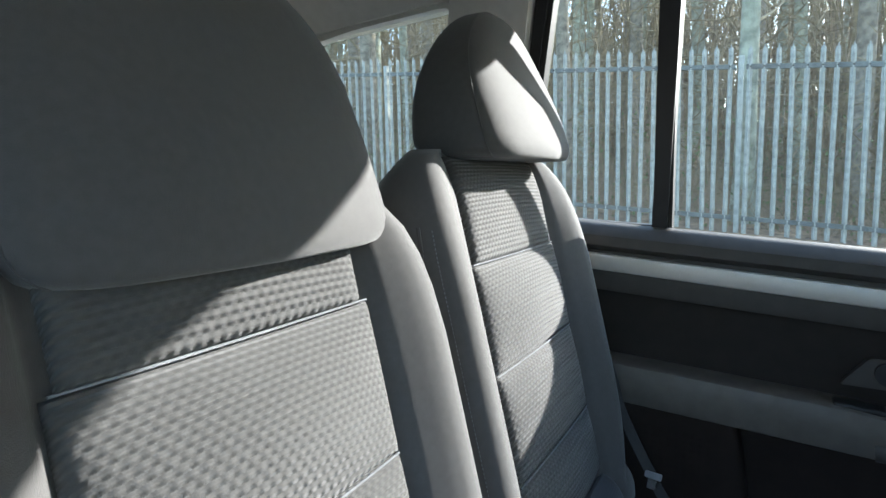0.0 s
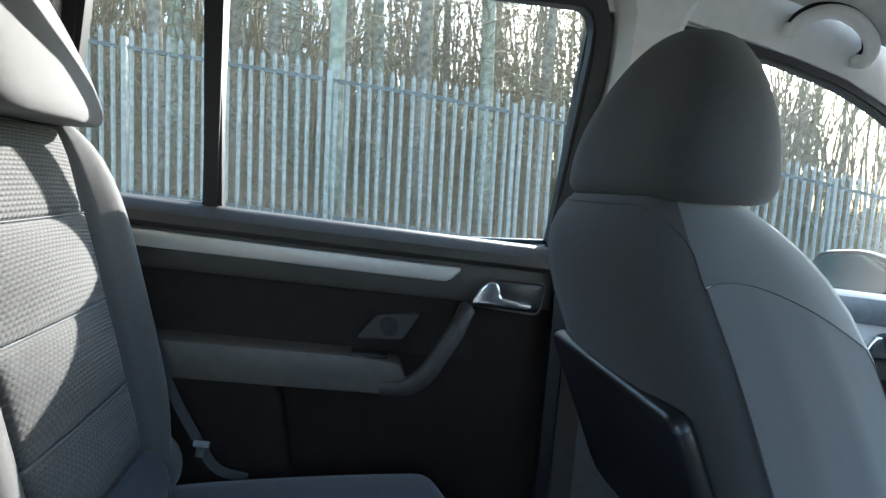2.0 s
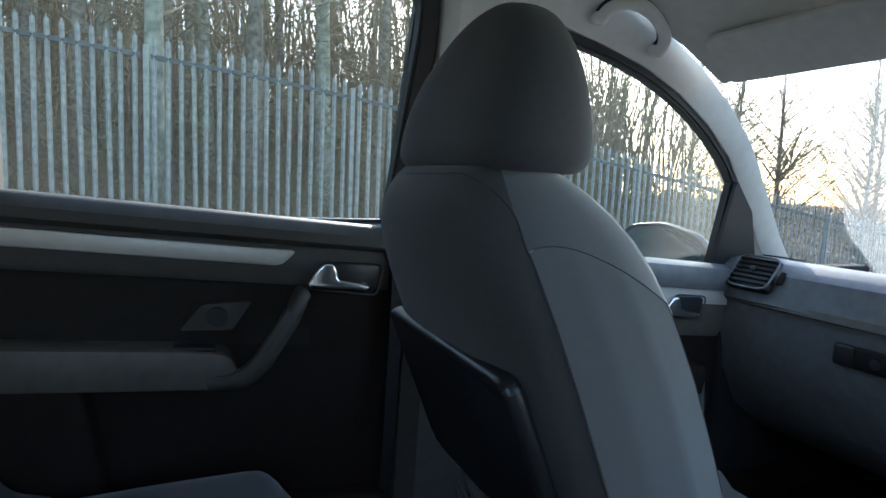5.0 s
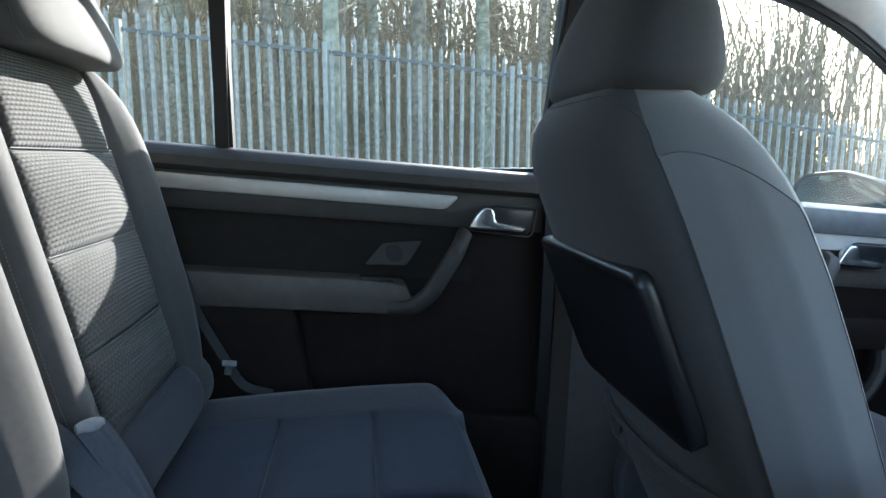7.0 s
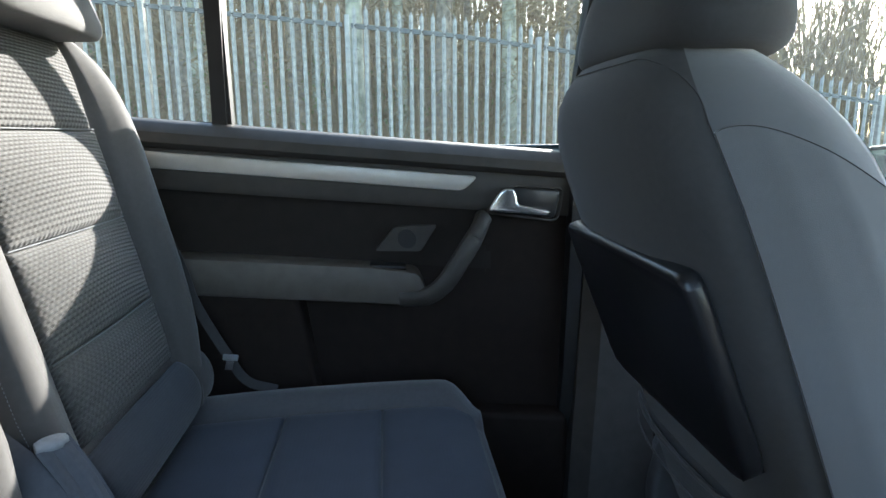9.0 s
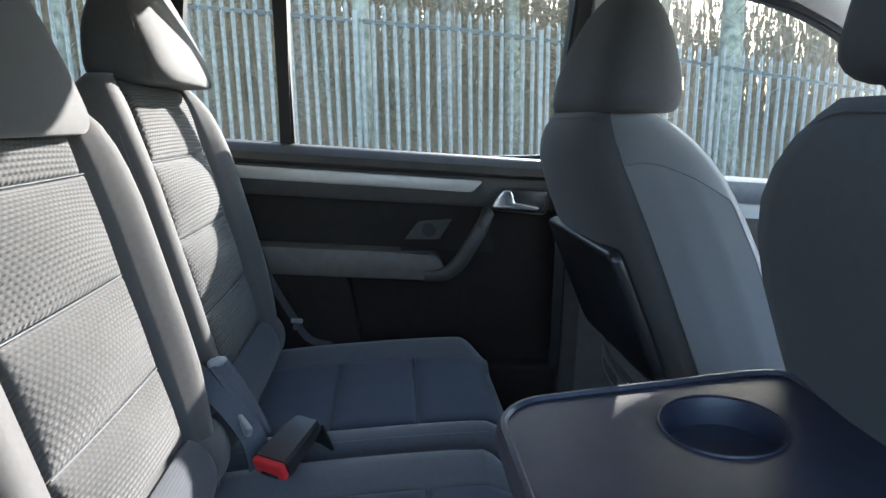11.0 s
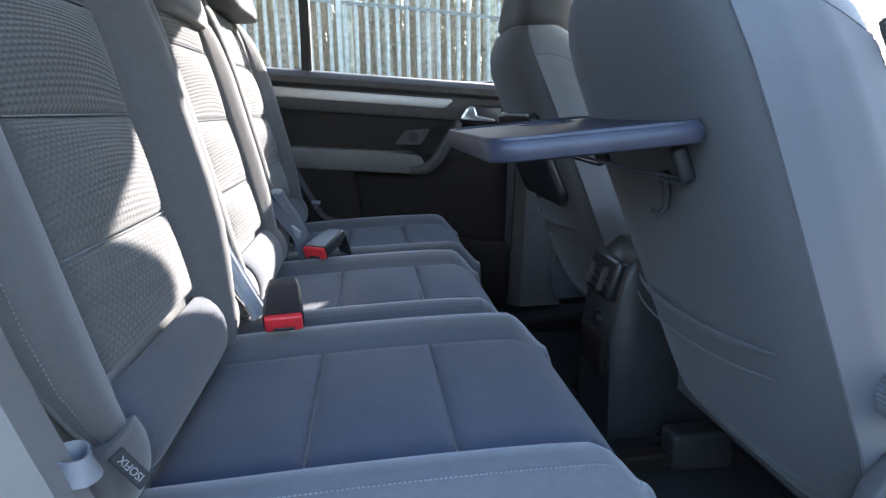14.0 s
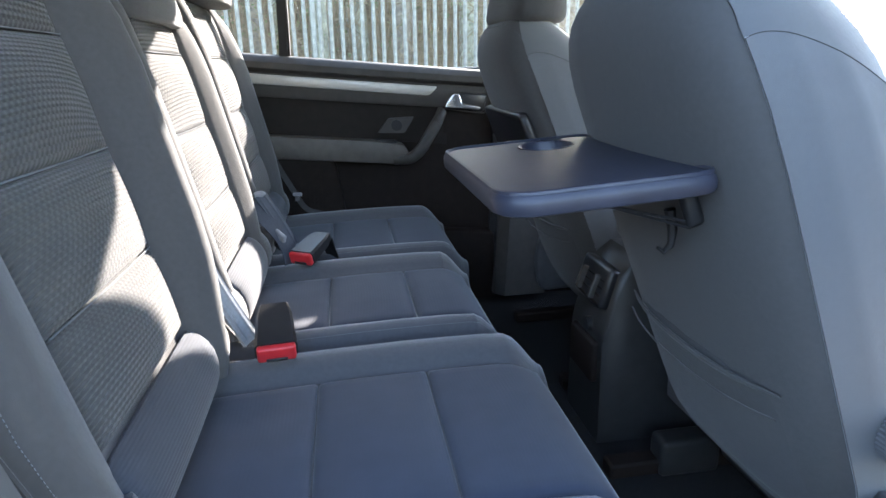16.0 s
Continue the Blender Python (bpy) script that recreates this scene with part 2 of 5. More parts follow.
def pad(fn, u0, u1, v0, v1, nu=14, nv=12, puff=0.01, edge=0.012, sink=0.008, back=0.02):
    """A stuffed panel on the surface fn(u, v) -> (point, normal): bulged, its rim drawn down into the seam, closed behind."""
    bm = bmesh.new()
    us = [u0 + (u1 - u0) * (0.5 - 0.5 * math.cos(math.pi * i / nu)) for i in range(nu + 1)]
    vs = [v0 + (v1 - v0) * (0.5 - 0.5 * math.cos(math.pi * j / nv)) for j in range(nv + 1)]
    grid = []
    for v in vs:
        row = []
        for u in us:
            p, nrm = fn(u, v)
            d = min(u - u0, u1 - u, v - v0, v1 - v)
            k = min(1, d / edge)
            h = -sink * (1 - math.sqrt(max(0, 1 - (1 - k) ** 2)))
            a, b = 2 * (u - u0) / (u1 - u0) - 1, 2 * (v - v0) / (v1 - v0) - 1
            h += puff * (1 - a * a) * (1 - b * b)
            row.append(bm.verts.new(Vector(p) + Vector(nrm) * h))
        grid.append(row)
    for j in range(nv):
        for i in range(nu):
            bm.faces.new((grid[j][i], grid[j][i + 1], grid[j + 1][i + 1], grid[j + 1][i]))
    rim = grid[0] + [r[-1] for r in grid[1:]] + grid[-1][-2::-1] + [r[0] for r in grid[-2:0:-1]]
    n0 = Vector(fn((u0 + u1) / 2, (v0 + v1) / 2)[1])
    low = [bm.verts.new(v.co - n0 * back) for v in rim]
    k = len(rim)
    for i in range(k):
        bm.faces.new((rim[i], rim[(i + 1) % k], low[(i + 1) % k], low[i]))
    bm.faces.new(low)
    return bm


def stitches(pts, length=0.005, gap=0.003, r=0.0009):
    """A row of short raised stitches along a line."""
    pts = [Vector(p) for p in pts]
    run = [0.0]
    for a, b in zip(pts, pts[1:]):
        run.append(run[-1] + (b - a).length)
    xyz = np.array([tuple(p) for p in pts])

    def at(s):
        return Vector([float(np.interp(s, run, xyz[:, i])) for i in range(3)])

    bm = bmesh.new()
    for k in range(int(run[-1] / (length + gap))):
        a, b = at(k * (length + gap)), at(k * (length + gap) + length)
        d = (b - a).normalized()
        side = d.orthogonal().normalized() * r
        up = d.cross(side)
        q = [[bm.verts.new(c + e) for e in (side, up, -side, -up)] for c in (a, b)]
        for i in range(4):
            bm.faces.new((q[0][i], q[0][(i + 1) % 4], q[1][(i + 1) % 4], q[1][i]))
    return bm


def slab(outline, cx, cy, r, z0, z1):
    """A flat tray with a round hole through its upper side."""
    bm = bmesh.new()
    outline = [tuple(Vector(a).lerp(Vector(b), t)) for a, b in zip(outline, outline[1:] + outline[:1]) for t in np.linspace(0, 1, max(1, int((Vector(b) - Vector(a)).length / 0.012)), endpoint=False) if (Vector(b) - Vector(a)).length > 1e-5]
    n = len(outline)
    hole = [(cx + r * (Vector(p) - Vector((cx, cy))).normalized().x, cy + r * (Vector(p) - Vector((cx, cy))).normalized().y) for p in outline]
    c = Vector((sum(p[0] for p in outline), sum(p[1] for p in outline))) / len(outline)
    lv = [(z1, 0.975), (z1 - 0.004, 0.995), (z1 - 0.009, 1.0), (z0 + 0.007, 1.0), (z0 + 0.002, 0.99), (z0, 0.965)]
    rings = [[bm.verts.new((c.x + (x - c.x) * s, c.y + (y - c.y) * s, z)) for x, y in outline] for z, s in lv]
    for a, b in zip(rings, rings[1:]):
        for i in range(len(a)):
            j = (i + 1) % len(a)
            bm.faces.new((a[i], a[j], b[j], b[i]))
    bm.faces.new(rings[-1])
    well = [[bm.verts.new((cx + (x - cx) * s, cy + (y - cy) * s, z)) for x, y in hole] for s, z in ((1.0, z1), (0.96, z1 - 0.003), (0.93, z1 - 0.008), (0.88, z0 + 0.004))]
    for a, b in zip(well, well[1:]):
        for i in range(n):
            j = (i + 1) % n
            bm.faces.new((a[i], a[j], b[j], b[i]))
    bm.faces.new(well[-1])
    for i in range(n):
        j = (i + 1) % n
        bm.faces.new((rings[0][i], rings[0][j], well[0][j], well[0][i]))
    return bm


def letters(text, size, m, material, parent, name="lettering", thick=0.0002):
    cu = bpy.data.curves.new(name, "FONT")
    cu.body, cu.size, cu.align_x, cu.align_y, cu.extrude = text, size, "CENTER", "CENTER", thick
    tmp = bpy.data.objects.new(name, cu)
    scene.collection.objects.link(tmp)
    me = bpy.data.meshes.new_from_object(tmp.evaluated_get(bpy.context.evaluated_depsgraph_get()))
    bpy.data.objects.remove(tmp)
    bpy.data.curves.remove(cu)
    me.transform(m)
    me.materials.clear()
    me.materials.append(material)
    ob = new(name, me)
    ob.parent = parent
    return ob


# ---- ground, fence line and woods: the lie of the land ----
def fall(x):
    """How the ground drops towards the car's front."""
    return -0.085 * x if x < 2.5 else -0.2125 - 0.15 * (x - 2.5) if x < 14 else -1.9375 - 0.02 * (x - 14)


def land(x, y):
    z = fall(max(-30, x)) * (1.0 if abs(x) < 40 else 1.0)
    if y > 6.2:
        z += 0.40 * min(1, (y - 6.2) / 1.8)
    if y > 8.5:
        z += 0.055 * min(y - 8.5, 30) + 0.045 * max(0, min(y - 13, 30))
    return z


def sheet(xs, ys, lift=0.0, rough=0.0):
    bm = bmesh.new()
    g = [[bm.verts.new((x, y, land(x, y) + lift + rough * noise.noise((x * 1.3, y * 1.3, 0)))) for x in xs] for y in ys]
    for j in range(len(ys) - 1):
        for i in range(len(xs) - 1):
            bm.faces.new((g[j][i], g[j][i + 1], g[j + 1][i + 1], g[j + 1][i]))
    return bm


far = [-1500, -400, -120, -50, -30]
tagged(part("ground", sheet(far + list(np.arange(-24, 40, 0.8)) + [50, 80, 150, 400, 1500], [-1500, -300, -60, -20, -8, -4, 0, 3, 4.5, 6.2] + list(np.arange(6.6, 34, 0.5)) + [36, 60, 150, 400, 1500], 0, 0.06), LITTER),
       "leaf-strewn woodland ground with dead brown leaves", "ground", kind="structure")
tagged(part("road", sheet(list(np.arange(-24, 40, 2.0)), list(np.arange(-29.9, 6.3, 1.15)), 0.05), ASPHALT), "worn grey asphalt lay-by beneath the car", "road", kind="structure")


def light_block():
    """Thick belt across the road behind the camera, unseen, added to cut low skylight."""
    rnd = random.Random(3)
    rings = []
    for x in np.arange(-60, 13, 1.5):
        y, h = -19 + rnd.uniform(-0.8, 0.8), 5.0 + rnd.uniform(-0.9, 0.9)
        z = land(x, -19) - 0.3
        rings.append([(x, y, z), (x, y + 0.6, z + h * 0.5), (x, y - 0.3, z + h * 0.85), (x, y - 1.6, z + h), (x, y - 4, z + h * 0.7), (x, y - 4.6, z)])
    return loft(rings)


BLOCKER = mat("dark green of the added belt", (0.045, 0.055, 0.028), 0.9, vary=0.6, scale=1.2, bump=1.0, fine=6, depth=0.2)
tagged(part("backdrop", light_block(), BLOCKER), "unseen dark belt added across the road to cut low skylight", "backdrop", kind="structure")

# ---- car shell ----
MIDY = -0.05            # the car's centre line
SLOPE = -0.085          # fall of the belt line towards the front


def side_y(z):
    """Left side window plane, leaning in above the belt."""
    return 0.76 - 0.22 * (z - 1.08)


def mirror_y(bm):
    for v in bm.verts:
        v.co.y = 2 * MIDY - v.co.y
    return bm


def pane(outline, thick=0.004, flip=False, out=0.0):
    """Solid plate in the leaning window plane; outline in (x, z)."""
    bm = plate(outline, "y", 0, thick)
    for v in bm.verts:
        v.co.y += side_y(v.co.z) + out
    return mirror_y(bm) if flip else bm


def frame_bar(pts, width, y0, y1, flip=False):
    """A flat bar of that width along points (x, z) in the window plane, from y0 to y1 behind the plane."""
    p = [Vector((a, 0, b)) for a, b in pts]
    rings = []
    for i, q in enumerate(p):
        d = (p[min(i + 1, len(p) - 1)] - p[max(i - 1, 0)]).normalized()
        s = Vector((-d.z, 0, d.x)) * width / 2
        ring = []
        for k, yy in ((-1, y0), (1, y0), (1, y1), (-1, y1)):
            c = q + s * k
            ring.append((c.x, side_y(c.z) + yy, c.z))
        rings.append(ring)
    bm = loft(rings)
    return mirror_y(bm) if flip else bm


REAR_GLASS = [(-0.026, 1.085), (0.580, 1.031), (0.612, 1.40)] + [(0.572 + 0.04 * math.cos(a), 1.435 + 0.04 * math.sin(a)) for a in np.linspace(0, math.pi / 2, 6)] + [(-0.010, 1.485)]
QUARTER = [(-0.283, 1.115), (-0.048, 1.10), (-0.030, 1.485), (-0.200, 1.485)]
ARC = [(0.70, 1.449), (0.82, 1.437), (0.913, 1.421), (0.999, 1.404), (1.11, 1.375), (1.219, 1.331), (1.323, 1.273), (1.409, 1.209), (1.453, 1.165)]
ARC = [(p.x, p.y) for p in spline([(x, z, 0) for x, z in ARC], 4)]
FRONT_GLASS = [(0.70, 1.02), (1.457, 0.956)] + ARC[::-1]
THIRD = rounded([(-0.95, 1.12), (-0.45, 1.11), (-0.372, 1.497), (-0.60, 1.484), (-0.86, 1.450)], 0.04, 4)
window_no = 0
for flip in (False, True):
    for outline, name in ((REAR_GLASS, "rear"), (QUARTER, "quarter"), (FRONT_GLASS, "front"), (THIRD, "third")):
        if flip and name != "third":
            continue
        window_no += 1
        w = thing(f"window_{window_no}", {"rear": "clear fixed-height rear door glass in black seal", "quarter": "narrow quarter glass behind a black divider bar",
                                    "front": "large curved front door glass", "third": "side glass beside the luggage space"}[name], "window", kind="structure")
        g = part("pane", pane(outline, flip=flip, out=0.012), DIMMED if flip else HAZED if name == "front" else GLASS, w)
        g.visible_shadow = flip
        ring = [(a, b) for a, b in outline]
        part("seal", frame_bar(ring + [ring[0]], 0.006 if name == "front" else 0.009 if name != "third" else 0.01, -0.006, 0.014 if name == "front" else 0.02, flip), BLACK if name != "third" else CREAM, w)

divider = tagged(part("divider_bar", frame_bar([(-0.043, 1.06), (-0.012, 1.50)], 0.024, -0.014, 0.03), BLACK), "upright black bar between door glass and quarter glass", "window bar", kind="structure")
tagged(part("door_frame_post", frame_bar([(0.589, 0.98), (0.596, 1.03), (0.612, 1.20), (0.628, 1.38), (0.627, 1.435), (0.612, 1.472), (0.575, 1.495), (0.2, 1.505), (-0.2, 1.505)], 0.030, -0.010, 0.03), BLACK), "black door frame round the rear side glass", "door frame", kind="structure")
tagged(part("door_gap_seal", frame_bar([(0.612, 0.98), (0.620, 1.05), (0.640, 1.25), (0.652, 1.40), (0.650, 1.47)], 0.026, 0.004, 0.03), BLACK), "black rubber seal between door and pillar", "door seal", kind="structure")
tagged(part("quarter_frame", frame_bar([(-0.310, 1.05), (-0.212, 1.50)], 0.020, -0.012, 0.03), BLACK), "black frame post behind the quarter glass", "door frame", kind="structure")
tagged(part("front_frame", frame_bar([(x + 0.004, z + 0.007) for x, z in ARC], 0.013, -0.010, 0.006), BLACK), "black frame round the front side glass", "door frame", kind="structure")
tagged(part("rail_filler", frame_bar([(0.62, 1.490), (0.76, 1.474), (0.92, 1.452)], 0.040, -0.004, 0.03), CREAM), "cream trim edge above the front door glass", "pillar trim", kind="structure")
tagged(part("mirror_triangle", pane(rounded([(1.455, 0.945), (1.612, 0.940), (1.535, 1.095), (1.456, 1.170)], 0.006, 2), 0.03, out=-0.02), BLACK), "dark plastic triangle at the base of the windscreen pillar", "pillar trim", kind="structure")


def rail_loft(stations, flip=False):
    """Trim lofted along x; each station: x and its section in (y, z)."""
    bm = loft([[(x, y, z) for y, z in sec] for x, sec in stations])
    return mirror_y(bm) if flip else bm


def cant(x, top, inner=0.10, low=None):
    """Section of the roof rail trim above the side glass at x."""
    y = side_y(top)
    return (x, [(y + 0.05, top - 0.005), (y - 0.012, top), (y - 0.03, top + 0.02), (y - inner, top + 0.075), (y - inner + 0.02, top + 0.12), (y + 0.06, top + 0.12)])


for flip in (False, True):
    side = "right" if flip else "left"
    tagged(part("roof_rail_trim", rail_loft([cant(-1.3, 1.43), cant(-0.9, 1.47), cant(-0.3, 1.505), cant(0.3, 1.515), cant(0.60, 1.505), cant(0.75, 1.488)], flip), LINER), "beige cloth roof rail above the side windows", "roof lining", kind="structure")
    # windscreen pillar: from the roof down to the dashboard
    pts = [(0.74, 1.468), (0.90, 1.440), (1.0, 1.419), (1.11, 1.391), (1.219, 1.347), (1.325, 1.288), (1.415, 1.222), (1.50, 1.130), (1.60, 1.010), (1.68, 0.920)]
    rings = []
    for i, (x, z) in enumerate(pts):
        a, b = Vector(pts[max(i - 1, 0)]), Vector(pts[min(i + 1, len(pts) - 1)])
        d = (b - a).normalized()
        n = Vector((-d.y, d.x))
        w = [0.11, 0.10, 0.092, 0.084, 0.074, 0.064, 0.056, 0.052, 0.055, 0.065][i]
        y = side_y(z)
        rings.append([(x, y + 0.02, z), (x, y - 0.015, z), (x + n.x * w * 0.35, y - 0.035, z + n.y * w * 0.35), (x + n.x * w * 0.8, y - 0.045, z + n.y * w * 0.8),
                      (x + n.x * w, y - 0.03, z + n.y * w), (x + n.x * w, y + 0.03, z + n.y * w)])
    bm = loft(rings)
    tagged(part("windscreen_pillar", mirror_y(bm) if flip else bm, CREAM), "pale cream plastic windscreen pillar trim", "pillar trim", kind="structure")
    # centre pillar
    bm = loft([[(x0, side_y(z) + 0.05, z), (x0, side_y(z) - 0.02, z), (x0 + 0.02, side_y(z) - 0.045, z), (x1 - 0.02, side_y(z) - 0.045, z), (x1, side_y(z) - 0.02, z), (x1, side_y(z) + 0.05, z)]
               for x0, x1, z in ((0.612, 0.78, 1.02), (0.632, 0.74, 1.2), (0.648, 0.74, 1.36), (0.646, 0.77, 1.46), (0.62, 0.80, 1.52))])
    tagged(part("centre_pillar", mirror_y(bm) if flip else bm, CREAM), "cream plastic upper centre pillar trim", "pillar trim", kind="structure")
    back = 0.022 if flip else 0.0
    bm = loft([[(x0 - back, 0.80, z), (x0 - back, y, z), (x0 + 0.03 - back, y - 0.03, z), (x1, y - 0.03, z), (x1 + 0.02, 0.80, z)] for x0, x1, y, z in ((0.575, 0.74, 0.66, 0.34), (0.60, 0.74, 0.70, 0.6), (0.625, 0.76, 0.735, 1.02))])
    tagged(part("lower_pillar", mirror_y(bm) if flip else bm, SOFT), "dark grey lower centre pillar trim", "pillar trim", kind="structure")
    # rear pillar between quarter glass and luggage glass
    bm = loft([[(x0, side_y(z) + 0.05, z), (x0, side_y(z) - 0.03, z), (x1, side_y(z) - 0.03, z), (x1, side_y(z) + 0.05, z)] for x0, x1, z in ((-0.45, -0.338, 1.0), (-0.415, -0.270, 1.3), (-0.368, -0.220, 1.53))])
    tagged(part("rear_pillar", mirror_y(bm) if flip else bm, CREAM), "cream plastic rear pillar trim", "pillar trim", kind="structure")
    bm = loft([[(x0, side_y(z) + 0.05, z), (x0, side_y(z) - 0.05, z), (x1, side_y(z) - 0.03, z), (x1, side_y(z) + 0.05, z)] for x0, x1, z in ((-1.35, -0.96, 1.0), (-1.2, -0.86, 1.3), (-1.1, -0.84, 1.5))])
    tagged(part("tail_pillar", mirror_y(bm) if flip else bm, CREAM), "cream plastic tailgate pillar trim", "pillar trim", kind="structure")
    bm = box(-1.4, -0.24, 0.66, 0.80, 0.34, 1.115, 0.03)
    tagged(part("luggage_side", mirror_y(bm) if flip else bm, TRIM), "dark plastic side panel of the luggage space", "side panel", kind="structure")

tagged(part("pillar_skin", pane([(0.60, 1.0), (0.80, 1.0), (0.80, 1.50), (0.62, 1.50)], 0.02, out=0.055), GLOSSBLACK), "black outer cover of the centre pillar", "car body", kind="structure")
# roof lining, one curved sheet with thickness
xs = [-1.35, -1.2, -0.8, -0.3, 0.3, 0.8, 1.02, 1.15, 1.27]
zt = [1.50, 1.55, 1.59, 1.61, 1.615, 1.585, 1.535, 1.485, 1.42]
rings = []
for x, z in zip(xs, zt):
    half = 0.60 if x < 1 else 0.60
    ys = np.linspace(-1, 1, 13)
    top = [(x, MIDY + half * 1.12 * s, z + 0.02 - 0.055 * s ** 4) for s in ys]
    rings.append([(x, MIDY + half * 1.12 * s, z - 0.055 * s ** 4) for s in ys] + top[::-1])
tagged(part("ceiling", loft(rings), LINER), "pale beige cloth roof lining", "ceiling", kind="structure")
tagged(part("roof_panel", box(-1.4, 1.15, MIDY - 0.72, MIDY + 0.72, 1.645, 1.665, 0.008), PAINT), "dark painted roof skin above the lining", "car roof", kind="structure")
# floor, luggage floor, tailgate
tagged(part("floor", box(-0.2, 2.05, MIDY - 0.80, MIDY + 0.80, 0.27, 0.315, 0.01), CARPET), "black carpeted car floor", "floor", kind="structure")
tagged(part("luggage_floor", box(-1.4, -0.2, MIDY - 0.76, MIDY + 0.76, 0.27, 0.50, 0.02), CARPET), "black carpeted raised luggage floor", "floor", kind="structure")
tagged(part("tailgate_header", box(-1.40, -1.22, MIDY - 0.70, MIDY + 0.70, 1.44, 1.56, 0.02), CREAM), "cream trim above the rear window", "tailgate", kind="structure")
tagged(part("tailgate", box(-1.45, -1.38, MIDY - 0.76, MIDY + 0.76, 0.3, 1.10, 0.02), TRIM), "dark plastic inner tailgate panel", "tailgate", kind="structure")
tagged(part("front_bulkhead", box(2.03, 2.08, MIDY - 0.80, MIDY + 0.80, 0.3, 0.90, 0.01), TRIM), "black bulkhead below the windscreen", "bulkhead", kind="structure")
rw = thing("rear_window", "unseen tailgate glass, darkened to cut light from behind", "window", kind="structure")
part("pane", loft([[(-1.40, y, 1.10), (-1.30, y, 1.46), (-1.294, y, 1.46), (-1.394, y, 1.10)] for y in (MIDY - 0.66, MIDY, MIDY + 0.66)]), DIMMED, rw)
w = thing("windscreen", "wide clear raked windscreen", "windscreen", kind="structure")
bm = loft([[(x, MIDY + s * (0.72 if x > 1.6 else 0.60), z - 0.03 * abs(s) ** 2) for s in np.linspace(-1, 1, 9)] for x, z in ((1.265, 1.44), (1.55, 1.26), (1.80, 1.085), (2.02, 0.92))], cap=False, closed=False)
g = part("pane", bm, SCREEN, w)
g.visible_shadow = False
for flip in (False, True):
    bm = box(1.48, 2.05, 0.745, 0.80, 0.28, 0.95, 0.01)
    tagged(part("kick_panel", mirror_y(bm) if flip else bm, CARPET), "dark footwell side panel", "side panel", kind="structure")
tagged(part("sill_inner", box(-0.3, 1.75, 0.70, 0.775, 0.28, 0.40, 0.02), TRIM), "dark plastic inner sill under the far doors", "sill trim", kind="structure")
# sun visor
v = thing("sun_visor", "pale grey cloth sun visor folded flat under the roof", "sun visor")
bm = plate(rounded([(0.055, 0), (0.19, 0.03), (0.19, -0.46), (0.055, -0.46)], 0.03), "z", 0, 0.02, 0.008, 3)
VISOR = Matrix.Translation((1.10, 0.575, 1.452)) @ pose(0, 0, 0, 0, 29, 0)
part("panel", move(bm, VISOR), LINER, v)
part("hinge", move(tube([(0.165, 0.02, 0.01), (0.165, -0.06, 0.01)], 0.008), VISOR), CREAM, v)
# grab handle
h = thing("grab_handle", "pale grey plastic ceiling grab handle above the front door", "grab handle")
ARCH = spline([(0.956, 0.638, 1.454), (0.961, 0.616, 1.471), (0.987, 0.597, 1.480), (1.03, 0.591, 1.473), (1.079, 0.604, 1.449), (1.102, 0.622, 1.428), (1.103, 0.641, 1.412)], 5)
AWAY = Vector((0.2, 0.63, 0.75))
part("bar", tube(ARCH, 0.0125, 12), CREAM, h)
# slightly thicker dark bar behind the handle stands in for its shade
part("shade_rim", tube([p + AWAY * 0.009 for p in ARCH], 0.0132, 12), TRIM, h, "dark bar put in for the shade round the handle")
for p in (ARCH[0], ARCH[-1]):
    part("foot", move(rbox(0.030, 0.026, 0.024, 0.008), Matrix.Translation(p + AWAY * 0.006)), CREAM, h)



# ---- doors ----
def sheared(bm):
    """Lays door parts along the falling belt line."""
    for v in bm.verts:
        v.co.z += SLOPE * v.co.x
    return bm


def along(x0, x1, sec, n=10):
    """Section (y, z) drawn along x, following the belt's fall."""
    return sheared(loft([[(x, y, z) for y, z in sec] for x in np.linspace(x0, x1, n)]))


def release(door, x, z, label="chrome inner release lever in a dark recess", y=0.74):
    bezel = part("handle_bezel", sheared(plate(rounded([(x - 0.005, z - 0.008), (x + 0.045, z + 0.040), (x + 0.135, z + 0.040), (x + 0.125, z - 0.014)], 0.012), "y", y - 0.012, y + 0.01, 0.004)), GLOSSBLACK, door, "black handle recess")
    flag = [(-0.002, -0.002), (0.014, 0.026), (0.026, 0.038), (0.044, 0.038), (0.050, 0.026), (0.052, 0.010), (0.110, 0.003), (0.114, -0.004), (0.104, -0.011), (0.015, -0.011), (0.0, -0.008)]
    rim = [Vector((u, y - 0.0125, w)) for u, w in rounded([(x - 0.008, z - 0.011), (x + 0.043, z + 0.043), (x + 0.140, z + 0.043), (x + 0.129, z - 0.018)], 0.014)]
    part("bezel_rim", sheared(tube(rim + [rim[0]], 0.0022, 6)), SOFT, bezel, "grey rim round the handle recess")
    part("release_lever", sheared(plate([(x + u, z + w) for u, w in rounded(flag, 0.006, 3)], "y", y - 0.026, y - 0.008, 0.005, 3)), CHROME, bezel, label)


